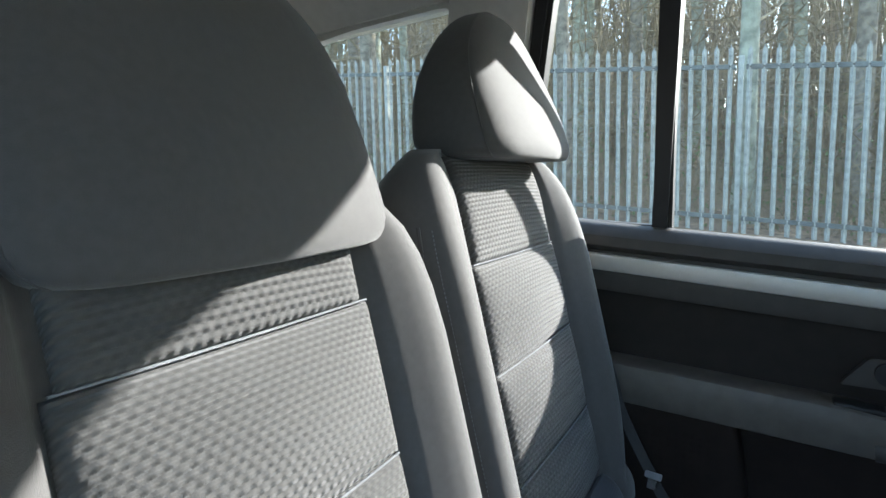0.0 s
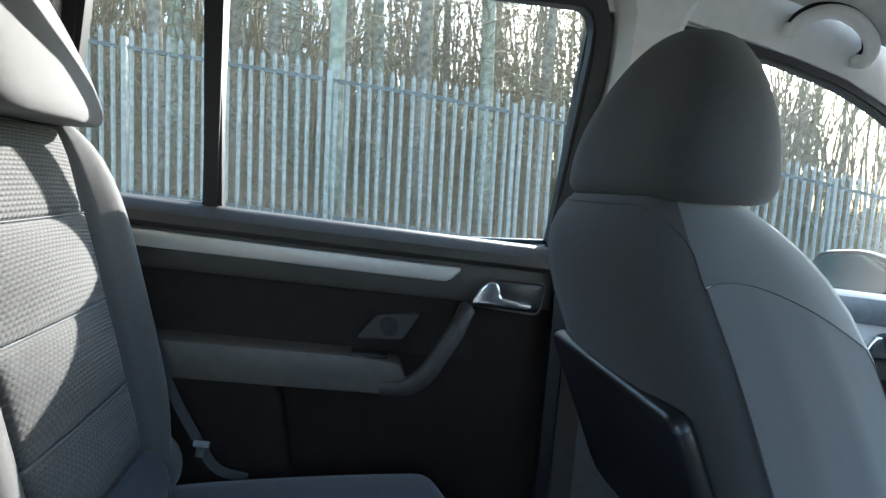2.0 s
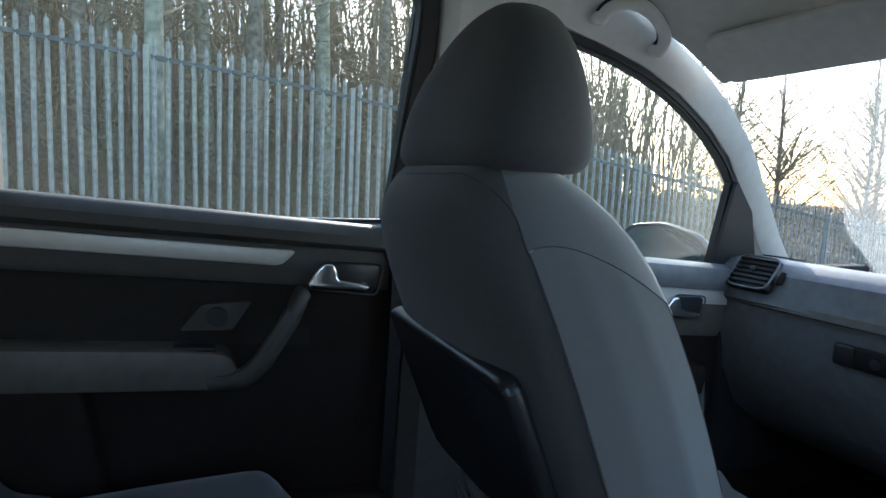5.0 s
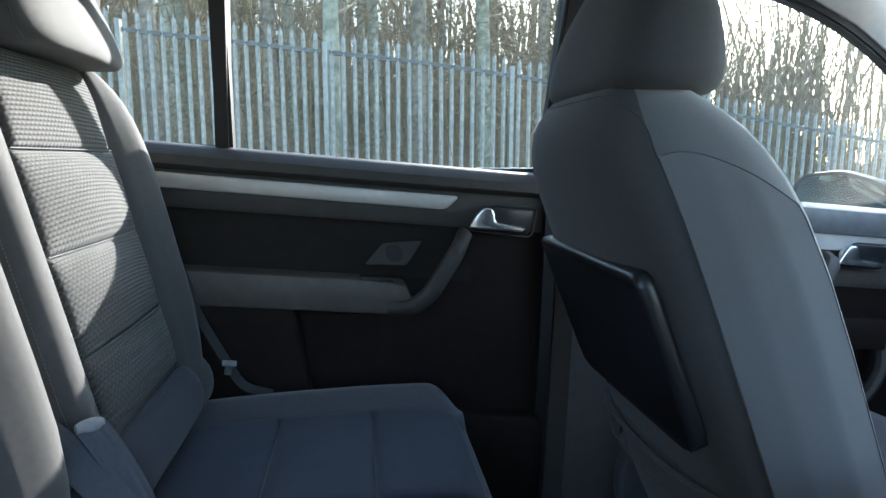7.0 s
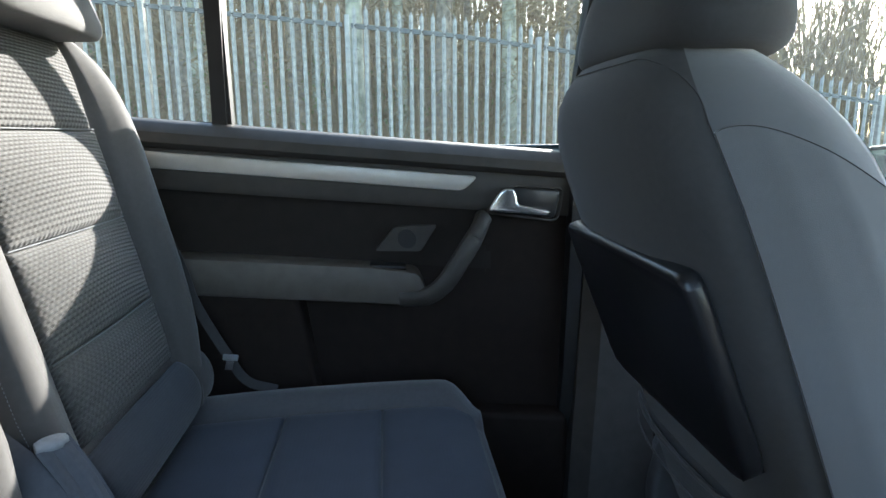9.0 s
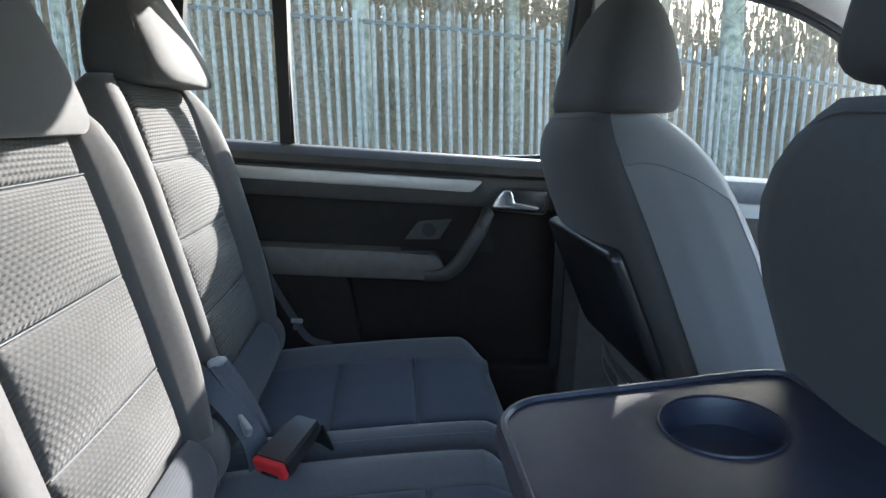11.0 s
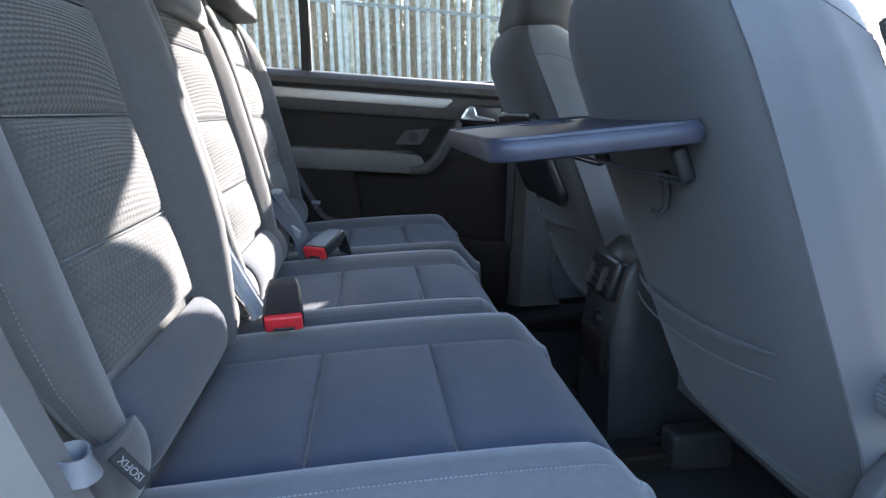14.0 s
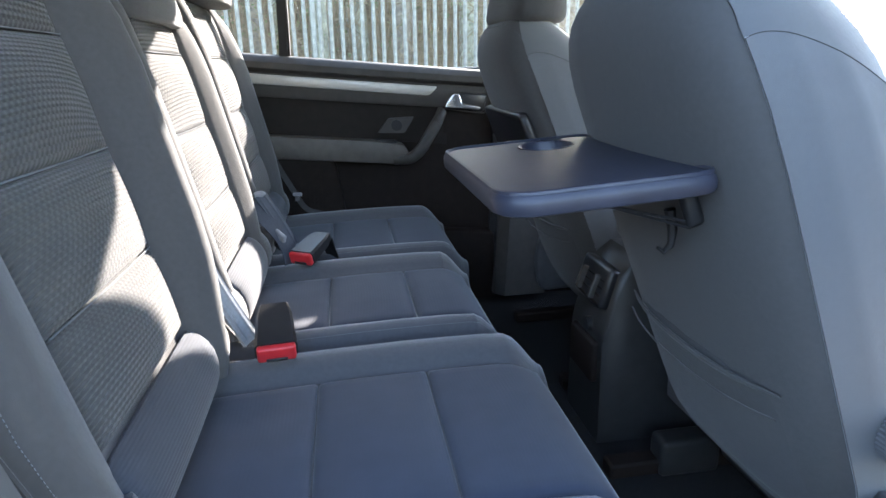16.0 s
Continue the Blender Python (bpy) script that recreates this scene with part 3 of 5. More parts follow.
rear_door = thing("rear_door", "dark grey rear door trim with satin silver strip", "car door", at=(0, 0, 0))
part("door_skin", box(-0.32, 0.62, 0.765, 0.80, 0.36, 1.06, 0.01), PAINT, rear_door, "dark painted outer skin")
part("belt_roll", along(-0.34, 0.61, [(0.775, 1.092), (0.745, 1.097), (0.728, 1.090), (0.716, 1.075), (0.716, 1.058), (0.730, 1.049), (0.775, 1.046)]), SOFT, rear_door, "soft dark grey window ledge")
part("upper_panel", along(-0.34, 0.60, [(0.775, 1.048), (0.742, 1.048), (0.738, 1.03), (0.738, 0.985), (0.742, 0.976), (0.775, 0.974)]), SOFT, rear_door)
part("silver_strip", sheared(plate(rounded([(-0.34, 1.042), (0.414, 1.039), (0.385, 1.010), (-0.34, 1.013)], 0.012), "y", 0.731, 0.75, 0.003)), SILVER, rear_door, "satin silver trim strip")
part("cloth_panel", along(-0.34, 0.44, [(0.775, 0.976), (0.752, 0.976), (0.750, 0.92), (0.745, 0.865), (0.775, 0.86)]), DOORCLOTH, rear_door, "black cloth insert")
part("armrest", sheared(plate(rounded([(-0.34, 0.866), (0.225, 0.868), (0.30, 0.862), (0.315, 0.83), (0.28, 0.802), (-0.34, 0.800)], 0.012), "y", 0.682, 0.775, 0.006, 2)), MID, rear_door, "mid grey padded armrest")
part("armrest_switch", sheared(move(rbox(0.065, 0.03, 0.008, 0.003), pose(0.245, 0.708, 0.868))), BLACK, rear_door, "black window switch")
pull = [(0.265, 0.695, 0.812), (0.31, 0.69, 0.818), (0.345, 0.685, 0.845), (0.375, 0.69, 0.890), (0.405, 0.705, 0.935), (0.425, 0.735, 0.968)]
part("pull_handle", sheared(tube(spline(pull, 5), [0.014] * 5 + [0.015] * 10 + [0.015] * 5 + [0.014] * 5 + [0.011], 12, 1.35)), SOFT, rear_door, "dark curved pull handle")
part("pull_edge", sheared(tube(spline([(a, b - 0.011, c + 0.012) for a, b, c in pull[1:5]], 5), 0.0016, 6)), CHROME, rear_door, "thin bright edge of the pull handle")
part("pull_cap", sheared(tube(spline([(0.40, 0.694, 0.932), (0.412, 0.70, 0.95), (0.424, 0.715, 0.966)], 4), 0.0125, 10)), SOFT, rear_door)
part("lock_plate", sheared(plate(rounded([(0.222, 0.888), (0.258, 0.934), (0.338, 0.944), (0.306, 0.892)], 0.006), "y", 0.737, 0.76)), SOFT, rear_door, "grey parallelogram plate")
part("plate_dial", sheared(move(tube([(0, 0, 0), (0, 0.010, 0)], 0.017, 20), pose(0.281, 0.729, 0.915))), BLACK, rear_door, "round black dial")
part("lower_panel", along(-0.34, 0.585, [(0.775, 0.872), (0.7515, 0.870), (0.748, 0.85), (0.745, 0.70), (0.735, 0.60), (0.735, 0.585), (0.775, 0.57)]), TRIM, rear_door)
part("front_panel", along(0.43, 0.588, [(0.775, 0.98), (0.750, 0.976), (0.748, 0.92), (0.748, 0.85), (0.775, 0.845)]), TRIM, rear_door)
part("pocket_wall", sheared(plate(rounded([(-0.34, 0.826), (0.078, 0.826), (0.092, 0.78), (0.118, 0.60), (0.12, 0.42), (-0.34, 0.42)], 0.018), "y", 0.69, 0.775, 0.012, 3)), TRIM, rear_door, "raised lower door panel")
part("lower_ledge", sheared(plate(rounded([(-0.34, 0.600), (0.585, 0.594), (0.585, 0.34), (-0.34, 0.34)], 0.02), "y", 0.69, 0.775, 0.012, 3)), TRIM, rear_door, "door bin along the bottom")
part("door_edge", loft([[(x - 0.012, 0.79, z), (x - 0.012, 0.715, z), (x + 0.012, 0.712, z), (x + 0.016, 0.79, z)] for x, z in ((0.575, 0.40), (0.590, 0.62), (0.597, 0.9), (0.600, 1.045))]), BLACK, rear_door, "black door seal")
grille = [(x, z) for x in np.arange(-0.06, 0.05, 0.012) for z in np.arange(0.66, 0.77, 0.012)]
bm = bmesh.new()
for x, z in grille:
    c = [bm.verts.new((x + 0.0035 * math.cos(a), 0.6885, z + SLOPE * x + 0.0035 * math.sin(a))) for a in np.linspace(0, 2 * math.pi, 6, endpoint=False)]
    bm.faces.new(c)
part("speaker_holes", bm, TRIM, rear_door, "small round speaker holes", 0, "stuff")
release(rear_door, 0.432, 0.985)

front_door = thing("front_door", "grey front door trim with silver strip and lever", "car door")
part("door_skin", plate(rounded([(0.63, 0.36), (1.72, 0.36), (1.72, 0.90), (1.60, 0.935), (0.63, 1.02)], 0.01), "y", 0.795, 0.82, 0.005), PAINT, front_door, "dark painted outer skin")
part("belt_roll", along(0.76, 1.52, [(0.79, 1.082), (0.76, 1.086), (0.735, 1.075), (0.728, 1.05), (0.735, 1.022), (0.79, 1.015)]), DASH, front_door, "soft grey window ledge")
part("silver_strip", along(0.76, 1.50, [(0.79, 1.022), (0.742, 1.020), (0.742, 0.985), (0.79, 0.982)]), SILVER, front_door, "satin silver trim strip")
part("upper_panel", along(0.76, 1.50, [(0.79, 0.986), (0.748, 0.984), (0.748, 0.92), (0.76, 0.90), (0.79, 0.90)]), MID, front_door)
part("lower_panel", along(0.76, 1.55, [(0.79, 0.905), (0.765, 0.90), (0.765, 0.62), (0.75, 0.52), (0.74, 0.40), (0.79, 0.38)]), TRIM, front_door)
part("armrest", along(0.76, 1.38, [(0.78, 0.84), (0.70, 0.84), (0.69, 0.82), (0.70, 0.77), (0.78, 0.76)]), TRIM, front_door)
part("pull_handle", tube(spline([(1.246, 0.735, 0.862), (1.236, 0.708, 0.850), (1.205, 0.70, 0.808), (1.166, 0.70, 0.765), (1.12, 0.71, 0.735)], 5), 0.013, 10, 1.4), MID, front_door, "pale grey pull handle")
part("door_bin", tube(spline([(1.28, 0.72, 0.50), (1.34, 0.71, 0.53), (1.385, 0.71, 0.60), (1.40, 0.73, 0.68)], 5), 0.014, 8), SOFT, front_door)
release(front_door, 1.262, 0.962, y=0.745)

# wing mirror outside the front window
wm = thing("wing_mirror", "dark wing mirror outside the passenger window", "wing mirror")
face = rounded([(-0.155, -0.012), (-0.125, 0.045), (-0.01, 0.058), (0.10, 0.030), (0.15, -0.020), (0.125, -0.055), (-0.115, -0.050)], 0.03, 4)
MPOSE = Matrix.Translation((1.46, 0.95, 0.992)) @ pose(0, 0, 0, 0, 0, -60) @ Matrix.Diagonal((0.84, 0.84, 1.0, 1.0))
rings = [[MPOSE @ Vector((x * s + 0.25 * k, 0.75 * k, z * s)) for x, z in face] for k, s in ((0.0, 1.0), (0.03, 1.04), (0.07, 0.95), (0.10, 0.70), (0.115, 0.35))]
part("housing", loft(rings), BLACK, wm)
part("mirror_glass", loft([[MPOSE @ Vector((x * 0.88 - 0.004, yy, z * 0.83)) for x, z in face] for yy in (-0.003, 0.004)]), MIRROR, wm, "mirror glass")
part("foot", tube([(1.50, 0.93, 0.955), (1.53, 0.86, 0.95), (1.55, 0.80, 0.945)], 0.022, 8), GLOSSBLACK, wm)

# ---- dashboard ----
dash = thing("dashboard", "dark grey moulded dashboard on the passenger side", "dashboard")
sec = [(2.03, 0.93), (1.75, 0.965), (1.58, 0.985), (1.53, 0.978), (1.505, 0.955), (1.497, 0.905), (1.49, 0.885), (1.505, 0.872), (1.50, 0.80), (1.515, 0.70), (1.57, 0.60), (1.68, 0.52), (2.03, 0.50)]
rings = []
for y in np.linspace(MIDY - 0.79, 0.765, 9):
    k = 0.02 * ((y - MIDY) / 0.8) ** 2
    rings.append([(x - k, y, z) for x, z in sec])
part("dash_body", loft(rings), DASH, dash)
part("trim_band", loft([[(1.482, y, 0.893), (1.478, y, 0.878), (1.50, y, 0.872), (1.50, y, 0.896)] for y in np.linspace(-0.05, 0.755, 6)]), MID, dash, "grey band along the dashboard")
VENT = pose(1.497, 0.677, 0.946, 0, 37, 0)
vent = part("air_vent", move(rbox(0.030, 0.112, 0.088, 0.012), VENT), BLACK, dash, "black slatted air vent")
part("vent_frame", move(tube([(-0.015, 0.056 * math.copysign(abs(math.cos(a)) ** 0.4, math.cos(a)), 0.044 * math.copysign(abs(math.sin(a)) ** 0.4, math.sin(a))) for a in np.linspace(0, 2 * math.pi, 41)], 0.0030, 6), VENT), DASH, vent, "grey surround of the vent")
for k in range(6):
    part("slat", move(rbox(0.012, 0.100, 0.0045, 0.0015, 1), VENT @ pose(-0.014, 0, -0.0325 + 0.013 * k)), TRIM, vent)
part("vent_tab", move(rbox(0.012, 0.010, 0.012, 0.003, 2), VENT @ pose(-0.021, 0.0, 0.006)), SOFT, vent)
part("vent_wheel", move(rbox(0.012, 0.012, 0.034, 0.004), VENT @ pose(-0.010, -0.074, -0.004)), TRIM, dash)
for k in range(4):
    part("demister_slat", move(rbox(0.006, 0.09, 0.003, 0.001, 1), pose(1.60 + 0.013 * k, 0.70, 0.9855 - 0.0012 * k)), TRIM, dash)
bm = loft([[(1.494 - 0.008 * (1 - ((y - 0.38) / 0.3) ** 2), y, 0.862), (1.488, y, 0.84), (1.492, y, 0.76), (1.505, y, 0.70), (1.55, y, 0.62), (1.57, y, 0.64), (1.54, y, 0.85)] for y in np.linspace(0.12, 0.68, 9)])
lid = part("glovebox_lid", bm, DASH, dash, "dark glovebox lid")
part("lid_recess", box(1.475, 1.50, 0.42, 0.462, 0.795, 0.84, 0.006), BLACK, lid, "dark finger recess")
part("lid_latch", box(1.476, 1.50, 0.32, 0.422, 0.795, 0.84, 0.005), TRIM, lid)
part("lock", move(tube([(0, 0, 0), (0.012, 0, 0)], 0.011, 18), pose(1.468, 0.372, 0.818)), CHROME, lid, "round chrome lock")
part("wiper_rest", tube([(1.93, 0.50, 0.985), (1.98, 0.20, 0.978)], 0.008, 6), BLACK, dash)


# ---- rear seats ----
LEAN_BACK = math.tan(radians(12.5))


def smooth(a, b, t):
    t = max(0, min(1, (t - a) / (b - a)))
    return t * t * (3 - 2 * t)


def headrest(parent, x, y, z, w, h, d, tilt, wedge=0.72, posts=0.06, name="headrest", start=0.28, boxy=(0.40, 0.38), collars=True, cloth=None):
    """Padded head restraint: wide and deep below, narrower and thinner above; z is its lower face."""
    rings = []
    n = 28
    for s in [0, 0.008, 0.025, 0.05, 0.09, 0.14, 0.20, 0.27, 0.34, 0.41, 0.48, 0.55, 0.62, 0.69, 0.76, 0.82, 0.87, 0.915, 0.95, 0.978, 1.0]:
        zz = h * s
        q = min(1, s / 0.13)
        e = 0.80 + 0.20 * math.sqrt(1 - (1 - q) ** 2)                      # rounded lower edge
        dome = math.sqrt(max(0.0, 1 - (max(0.0, s - start) / (1.0 - start)) ** 2.1))
        wz = w / 2 * (1 - 0.08 * s) * e * max(0.06, dome)
        dz = d / 2 * (1 - (1 - wedge) * smooth(0.0, 1, s)) * e * max(0.12, dome ** 0.6)
        ring = []
        for i in range(n):
            a = 2 * math.pi * i / n
            c, sn = math.cos(a), math.sin(a)
            px = math.copysign(abs(c) ** boxy[0], c) * dz
            py = math.copysign(abs(sn) ** boxy[1], sn) * wz
            px -= 0.18 * d * (py / (w / 2)) ** 2         # wrapped slightly round the head
            ring.append((px - zz * math.tan(radians(tilt)), py, zz))
        rings.append(ring)
    bm = move(loft(rings), Matrix.Translation((x, y, z)))
    ob = part(name, bm, cloth or CLOTH, parent, "padded cloth headrest", 60)
    # seam round the side
    for sgn in (-1, 1) if wedge < 0.6 else ():
        seam = []
        for k in range(1, 19):
            r = rings[k]
            j = 5 if sgn > 0 else 23
            seam.append(Vector(r[j]) + Vector((x, y + sgn * 0.0006, z)))
        part("seam", tube(seam, 0.0006, 6), CLOTH, ob)
    for sgn in (-1, 1):
        part("headrest_post", tube([(x - 0.004, y + sgn * posts, z + 0.02), (x + 0.012, y + sgn * posts, z - 0.09)] if collars else [(x - 0.026, y + sgn * posts, z + 0.02), (x - 0.034, y + sgn * posts, z - 0.05)], 0.006, 10), CHROME, parent, "steel headrest post")
        if collars:
            part("post_collar", move(rbox(0.020, 0.022, 0.010, 0.004), Matrix.Translation((x + 0.004, y + sgn * posts, z - 0.014))), BLACK, parent)
    return ob


def rear_seat(y, half, ins, front, head_z, label, off=0.0, shift=0.0, chalf=None, tags=False, crest=(0.03, 0.03), lift=0.0, head=(0.300, 0.200), tall=0.0, full=False):
    """One separate rear seat about the line y: backrest of five stuffed panels between bolsters, roll, cushion and headrest."""
    seat = thing("rear_seat", label, "car seat", "rear seats", at=(off, y, 0))

    def face(z):
        return -0.160 - (z - 1.085) * LEAN_BACK - (0.012 if full else 0.034) * max(0.0, (z - 1.129 - tall) / 0.07) ** 2.2

    nrm = Vector((1, 0, LEAN_BACK)).normalized()
    # bolstered body of the backrest
    rings = []
    for z in [0.655, 0.66, 0.675, 0.70, 0.73, 0.77, 0.82, 0.88, 0.94, 1.0, 1.05, 1.09, 1.12, 1.145, 1.165, 1.18, 1.192, 1.199]:
        z += tall * smooth(0.95, 1.15, z)
        lowk = smooth(0.655, 0.88, z)
        a = max(0.0, (z - 1.03 - tall) / 0.169)
        w = half * (0.72 + 0.28 * math.sqrt(smooth(0.675, 0.815, z))) * math.sqrt(max(0.0, 1 - (a ** 4.0 * 0.50 if full else a ** 3.0 * 0.64)))
        hi = min(ins, w - 0.035)
        top_k = (0.55 + 0.45 * lowk) * (1 - 0.95 * a ** 1.8)
        t = 1 - 0.75 * a ** 4
        e = 1 if 0.68 < z else 0.6 + 0.4 * (z - 0.655) / 0.025
        bw = w - hi
        sides = []
        for c in (crest[0] * top_k, crest[1] * top_k):
            prof = [(0.0, -0.016), (hi - 0.004, -0.014), (hi + 0.003, -0.009)]
            prof += [(hi + u * bw, c * v - 0.006 * (1 - v)) for u, v in ((0.08, 0.12), (0.20, 0.36), (0.34, 0.65), (0.47, 0.89), (0.59, 1.0), (0.71, 0.95), (0.82, 0.72), (0.91, 0.30), (0.97, -0.35))]
            prof += [(w, -0.022), (w - 0.002, -0.045), (w - 0.008, -0.07), (w - 0.03, -0.10), (0.0, -0.108)]
            sides.append([(face(z) + (dx if dx > -0.02 else -0.02 + (dx + 0.02) * t) * e, py, z) for py, dx in prof])
        ring = sides[0] + [(px, -py, pz) for px, py, pz in sides[1][-2:0:-1]]
        rings.append(ring)
    body = part("backrest", loft(rings), CLOTH, seat, "dark grey cloth backrest with side bolsters", 70)
    # stuffed panels

    def back_at(u, z):
        return Vector((face(z) - 0.004, u, z)), nrm

    for z0, z1, puff in ((1.091 + lift, head_z + 0.004 if full else 1.182, 0.005), (0.966 + lift, 1.089 + lift, 0.016), (0.842 + lift, 0.964 + lift, 0.017), (0.745, 0.840 + lift, 0.016)):
        wi = ins - 0.002 if z0 < 1.09 + lift else ins - 0.010
        part("backrest_panel", pad(back_at, -wi, wi, z0, z1, 16, 14, puff, 0.012, 0.006), KNIT, seat, "waffle-knit grey cloth panel", 70)
    # pale stitching under the panels' seams and along the bolsters
    for z in (1.090 + lift, 0.965 + lift, 0.841 + lift):
        part("seam_thread", tube([(face(z) - 0.0072 + 0.003 * math.cos(u / ins * 1.4), u, z) for u in np.linspace(-ins + 0.004, ins - 0.004, 12)], 0.0009, 5), THREAD, seat, "pale seam thread")
    for sgn in (-1, 1):
        edge = [Vector(r[11 if sgn > 0 else -11]) for r in rings[3:13]]
        part("piping", tube(edge, 0.0022, 6), CLOTH, seat)
        line = [Vector(r[10 if sgn > 0 else -10]) + Vector((0.0006, sgn * 0.0008, 0)) for r in rings[3:13]]
        part("stitching", stitches(line, 0.0024, 0.0020, 0.0004), THREAD, seat, "pale stitches along the bolster")

    # lumbar roll at the foot of the backrest with plain ends
    def roll_at(u, v):
        a = radians(-35 + 115 * v)
        return Vector((-0.098 + 0.046 * math.cos(a), u, 0.682 + 0.056 * math.sin(a))), Vector((math.cos(a), 0, math.sin(a)))

    part("lumbar_roll", pad(roll_at, -ins - 0.01, ins + 0.01, 0, 1, 14, 10, 0.004, 0.03, 0.006, 0.03), RIB, seat, "ribbed roll between cushion and backrest", 70)
    for sgn in (-1, 1):
        u0, u1 = sorted((sgn * (ins + 0.008), sgn * (half - 0.004)))
        wing = part("roll_end", pad(roll_at, u0, u1, 0.02, 0.66 if tags and sgn < 0 else 0.84, 10, 10, 0.002, 0.040, 0.016, 0.03), CLOTH, seat, "plain cloth end of the roll", 70)
        if tags:
            c = Vector((-0.048, -0.226, 0.706)) if sgn < 0 else Vector((-0.050, 0.196, 0.712))
            down = Vector((0.5, 0.12, -0.86)).normalized()
            out = Vector((0.55, -0.75, 0.35)) if sgn < 0 else Vector((0.85, 0.22, 0.45))
            out = (out - down * out.dot(down)).normalized()
            c += out * (0.011 if sgn < 0 else 0.0)
            m = Matrix.Translation(c) @ Matrix((-down, out.cross(-down), out)).transposed().to_4x4()
            tag = part("fixing_tag", move(rbox(0.036, 0.013, 0.002, 0.0008, 1), m), TAG, wing, "black woven tag with white letters")
            letters("ISOFIX", 0.0085, m @ Matrix.Translation((0, 0, 0.0012)), LETTER, tag)

    # seat cushion
    top = 0.632
    chalf = chalf or half
    ci = ins + 0.005

    def sit(x):
        return top + 0.012 * math.sin((x + 0.08) * 4.5) - 0.030 * smooth(front - 0.07, front + 0.01, x)

    rings = []
    prof = [(-1.0, -0.16), (-1.0, -0.03), (-0.985, -0.008), (-0.95, 0.008), (-0.88, 0.016), (-0.80, 0.014), (-0.70, 0.004), (-0.64, -0.008), (-0.6, -0.012),
            (0.6, -0.012), (0.64, -0.008), (0.70, 0.004), (0.80, 0.014), (0.88, 0.016), (0.95, 0.008), (0.985, -0.008), (1.0, -0.03), (1.0, -0.16)]
    for x in [-0.12, -0.10, 0.0, 0.1, 0.2, 0.27, 0.32, front - 0.060, front - 0.045, front - 0.032, front - 0.021, front - 0.012, front - 0.005, front]:
        k = smooth(front - 0.065, front, x) ** 1.6
        w = (chalf - 0.008) * (1 - 0.07 * k ** 2) * (0.97 if x < -0.05 else 1)
        ring = []
        for u, dz in prof:
            s = abs(u)
            yy = math.copysign(ci + (w - ci) * (s - 0.6) / 0.4, u) if s >= 0.6 else u * ci / 0.6
            zz = sit(x) + dz * (1 - 0.3 * k) - (0.022 * k if dz > -0.1 else -0.03 * k)
            ring.append((x, yy + shift, zz))
        rings.append(ring)
    part("cushion", loft(rings), CUSHION, seat, "dark blue-grey cloth seat cushion", 70)

    def on_top(x, u):
        """Point of the cushion's cover at x, u from -1 to 1 across it."""
        k = smooth(front - 0.065, front, x) ** 1.6
        w = (chalf - 0.008) * (1 - 0.07 * k ** 2)
        s = abs(u)
        dz = np.interp(s, [0.6, 0.64, 0.70, 0.80, 0.88, 0.95, 0.985, 1.0], [-0.012, -0.008, 0.004, 0.014, 0.016, 0.008, -0.008, -0.03])
        return Vector((x, math.copysign(ci + (w - ci) * (s - 0.6) / 0.4 + 0.0005, u) + shift, sit(x) + dz * (1 - 0.3 * k) - 0.022 * k + 0.0006))

    def sit_at(u, v):
        return Vector((v, u + shift, sit(v) - 0.004)), Vector((0, 0, 1))

    for x0, x1, puff in ((-0.075, 0.072, 0.006), (0.074, 0.228, 0.008), (0.230, front - 0.018, 0.006)):
        part("cushion_panel", pad(sit_at, -ci, ci, x0, x1, 16, 12, puff, 0.012, 0.008), PLAINRIB, seat, "flat fine-ribbed cloth cushion panel", 70)
    for sgn in (-1, 1):
        line = [on_top(x, sgn * 0.94) for x in np.linspace(-0.06, front - 0.035, 26)]
        line += [on_top(front - 0.035 + 0.020 * math.sin(a), sgn * (0.86 + 0.08 * math.cos(a))) for a in np.linspace(0.2, 1.9, 9)]
        part("stitching", stitches(spline(line, 3), 0.0030, 0.0016, 0.0008 if tags else 0.0004), THREAD, seat, "fine pale stitches round the cushion")
        part("side_seam", tube([on_top(x, sgn * 0.9925) for x in np.linspace(-0.05, front - 0.012, 20)], 0.0010, 5), CLOTH, seat)
    part("pan", box(-0.10, front - 0.07, -half + 0.03, half - 0.03, 0.42, 0.505, 0.02), TRIM, seat, "black seat pan")
    for sx in (-0.02, front - 0.16):
        for sgn in (-1, 1):
            part("leg", box(sx - 0.03, sx + 0.03, sgn * (half - 0.07) - 0.012, sgn * (half - 0.07) + 0.012, 0.31, 0.43, 0.004, 1), TRIM, seat, "black steel seat leg")
    headrest(seat, -0.182 if full else -0.192 if head_z > 1.18 else -0.202, 0.022 if full else 0.008 if head_z > 1.2 else 0.020, head_z, head[0], head[1], 0.12, 10, 0.50, start=0.55 if head_z < 1.15 else 0.25, boxy=(0.30, 0.30), collars=not full)
    return seat


rear_seat(0.424, 0.235, 0.142, 0.40, 1.209, "dark grey cloth rear seat by the far door, headrest raised", crest=(0.028, 0.018), head=(0.300, 0.192), tall=0.020, full=True)
rear_seat(-0.040, 0.220, 0.127, 0.378, 1.135, "dark grey cloth middle rear seat, headrest lowered", crest=(0.022, 0.018), head=(0.312, 0.215))
rear_seat(-0.512, 0.240, 0.138, 0.418, 1.262, "dark grey cloth rear seat beside the open doorway", -0.012, 0.010, 0.232, True, crest=(0.048, 0.014), lift=0.012, head=(0.312, 0.215), tall=0.045)


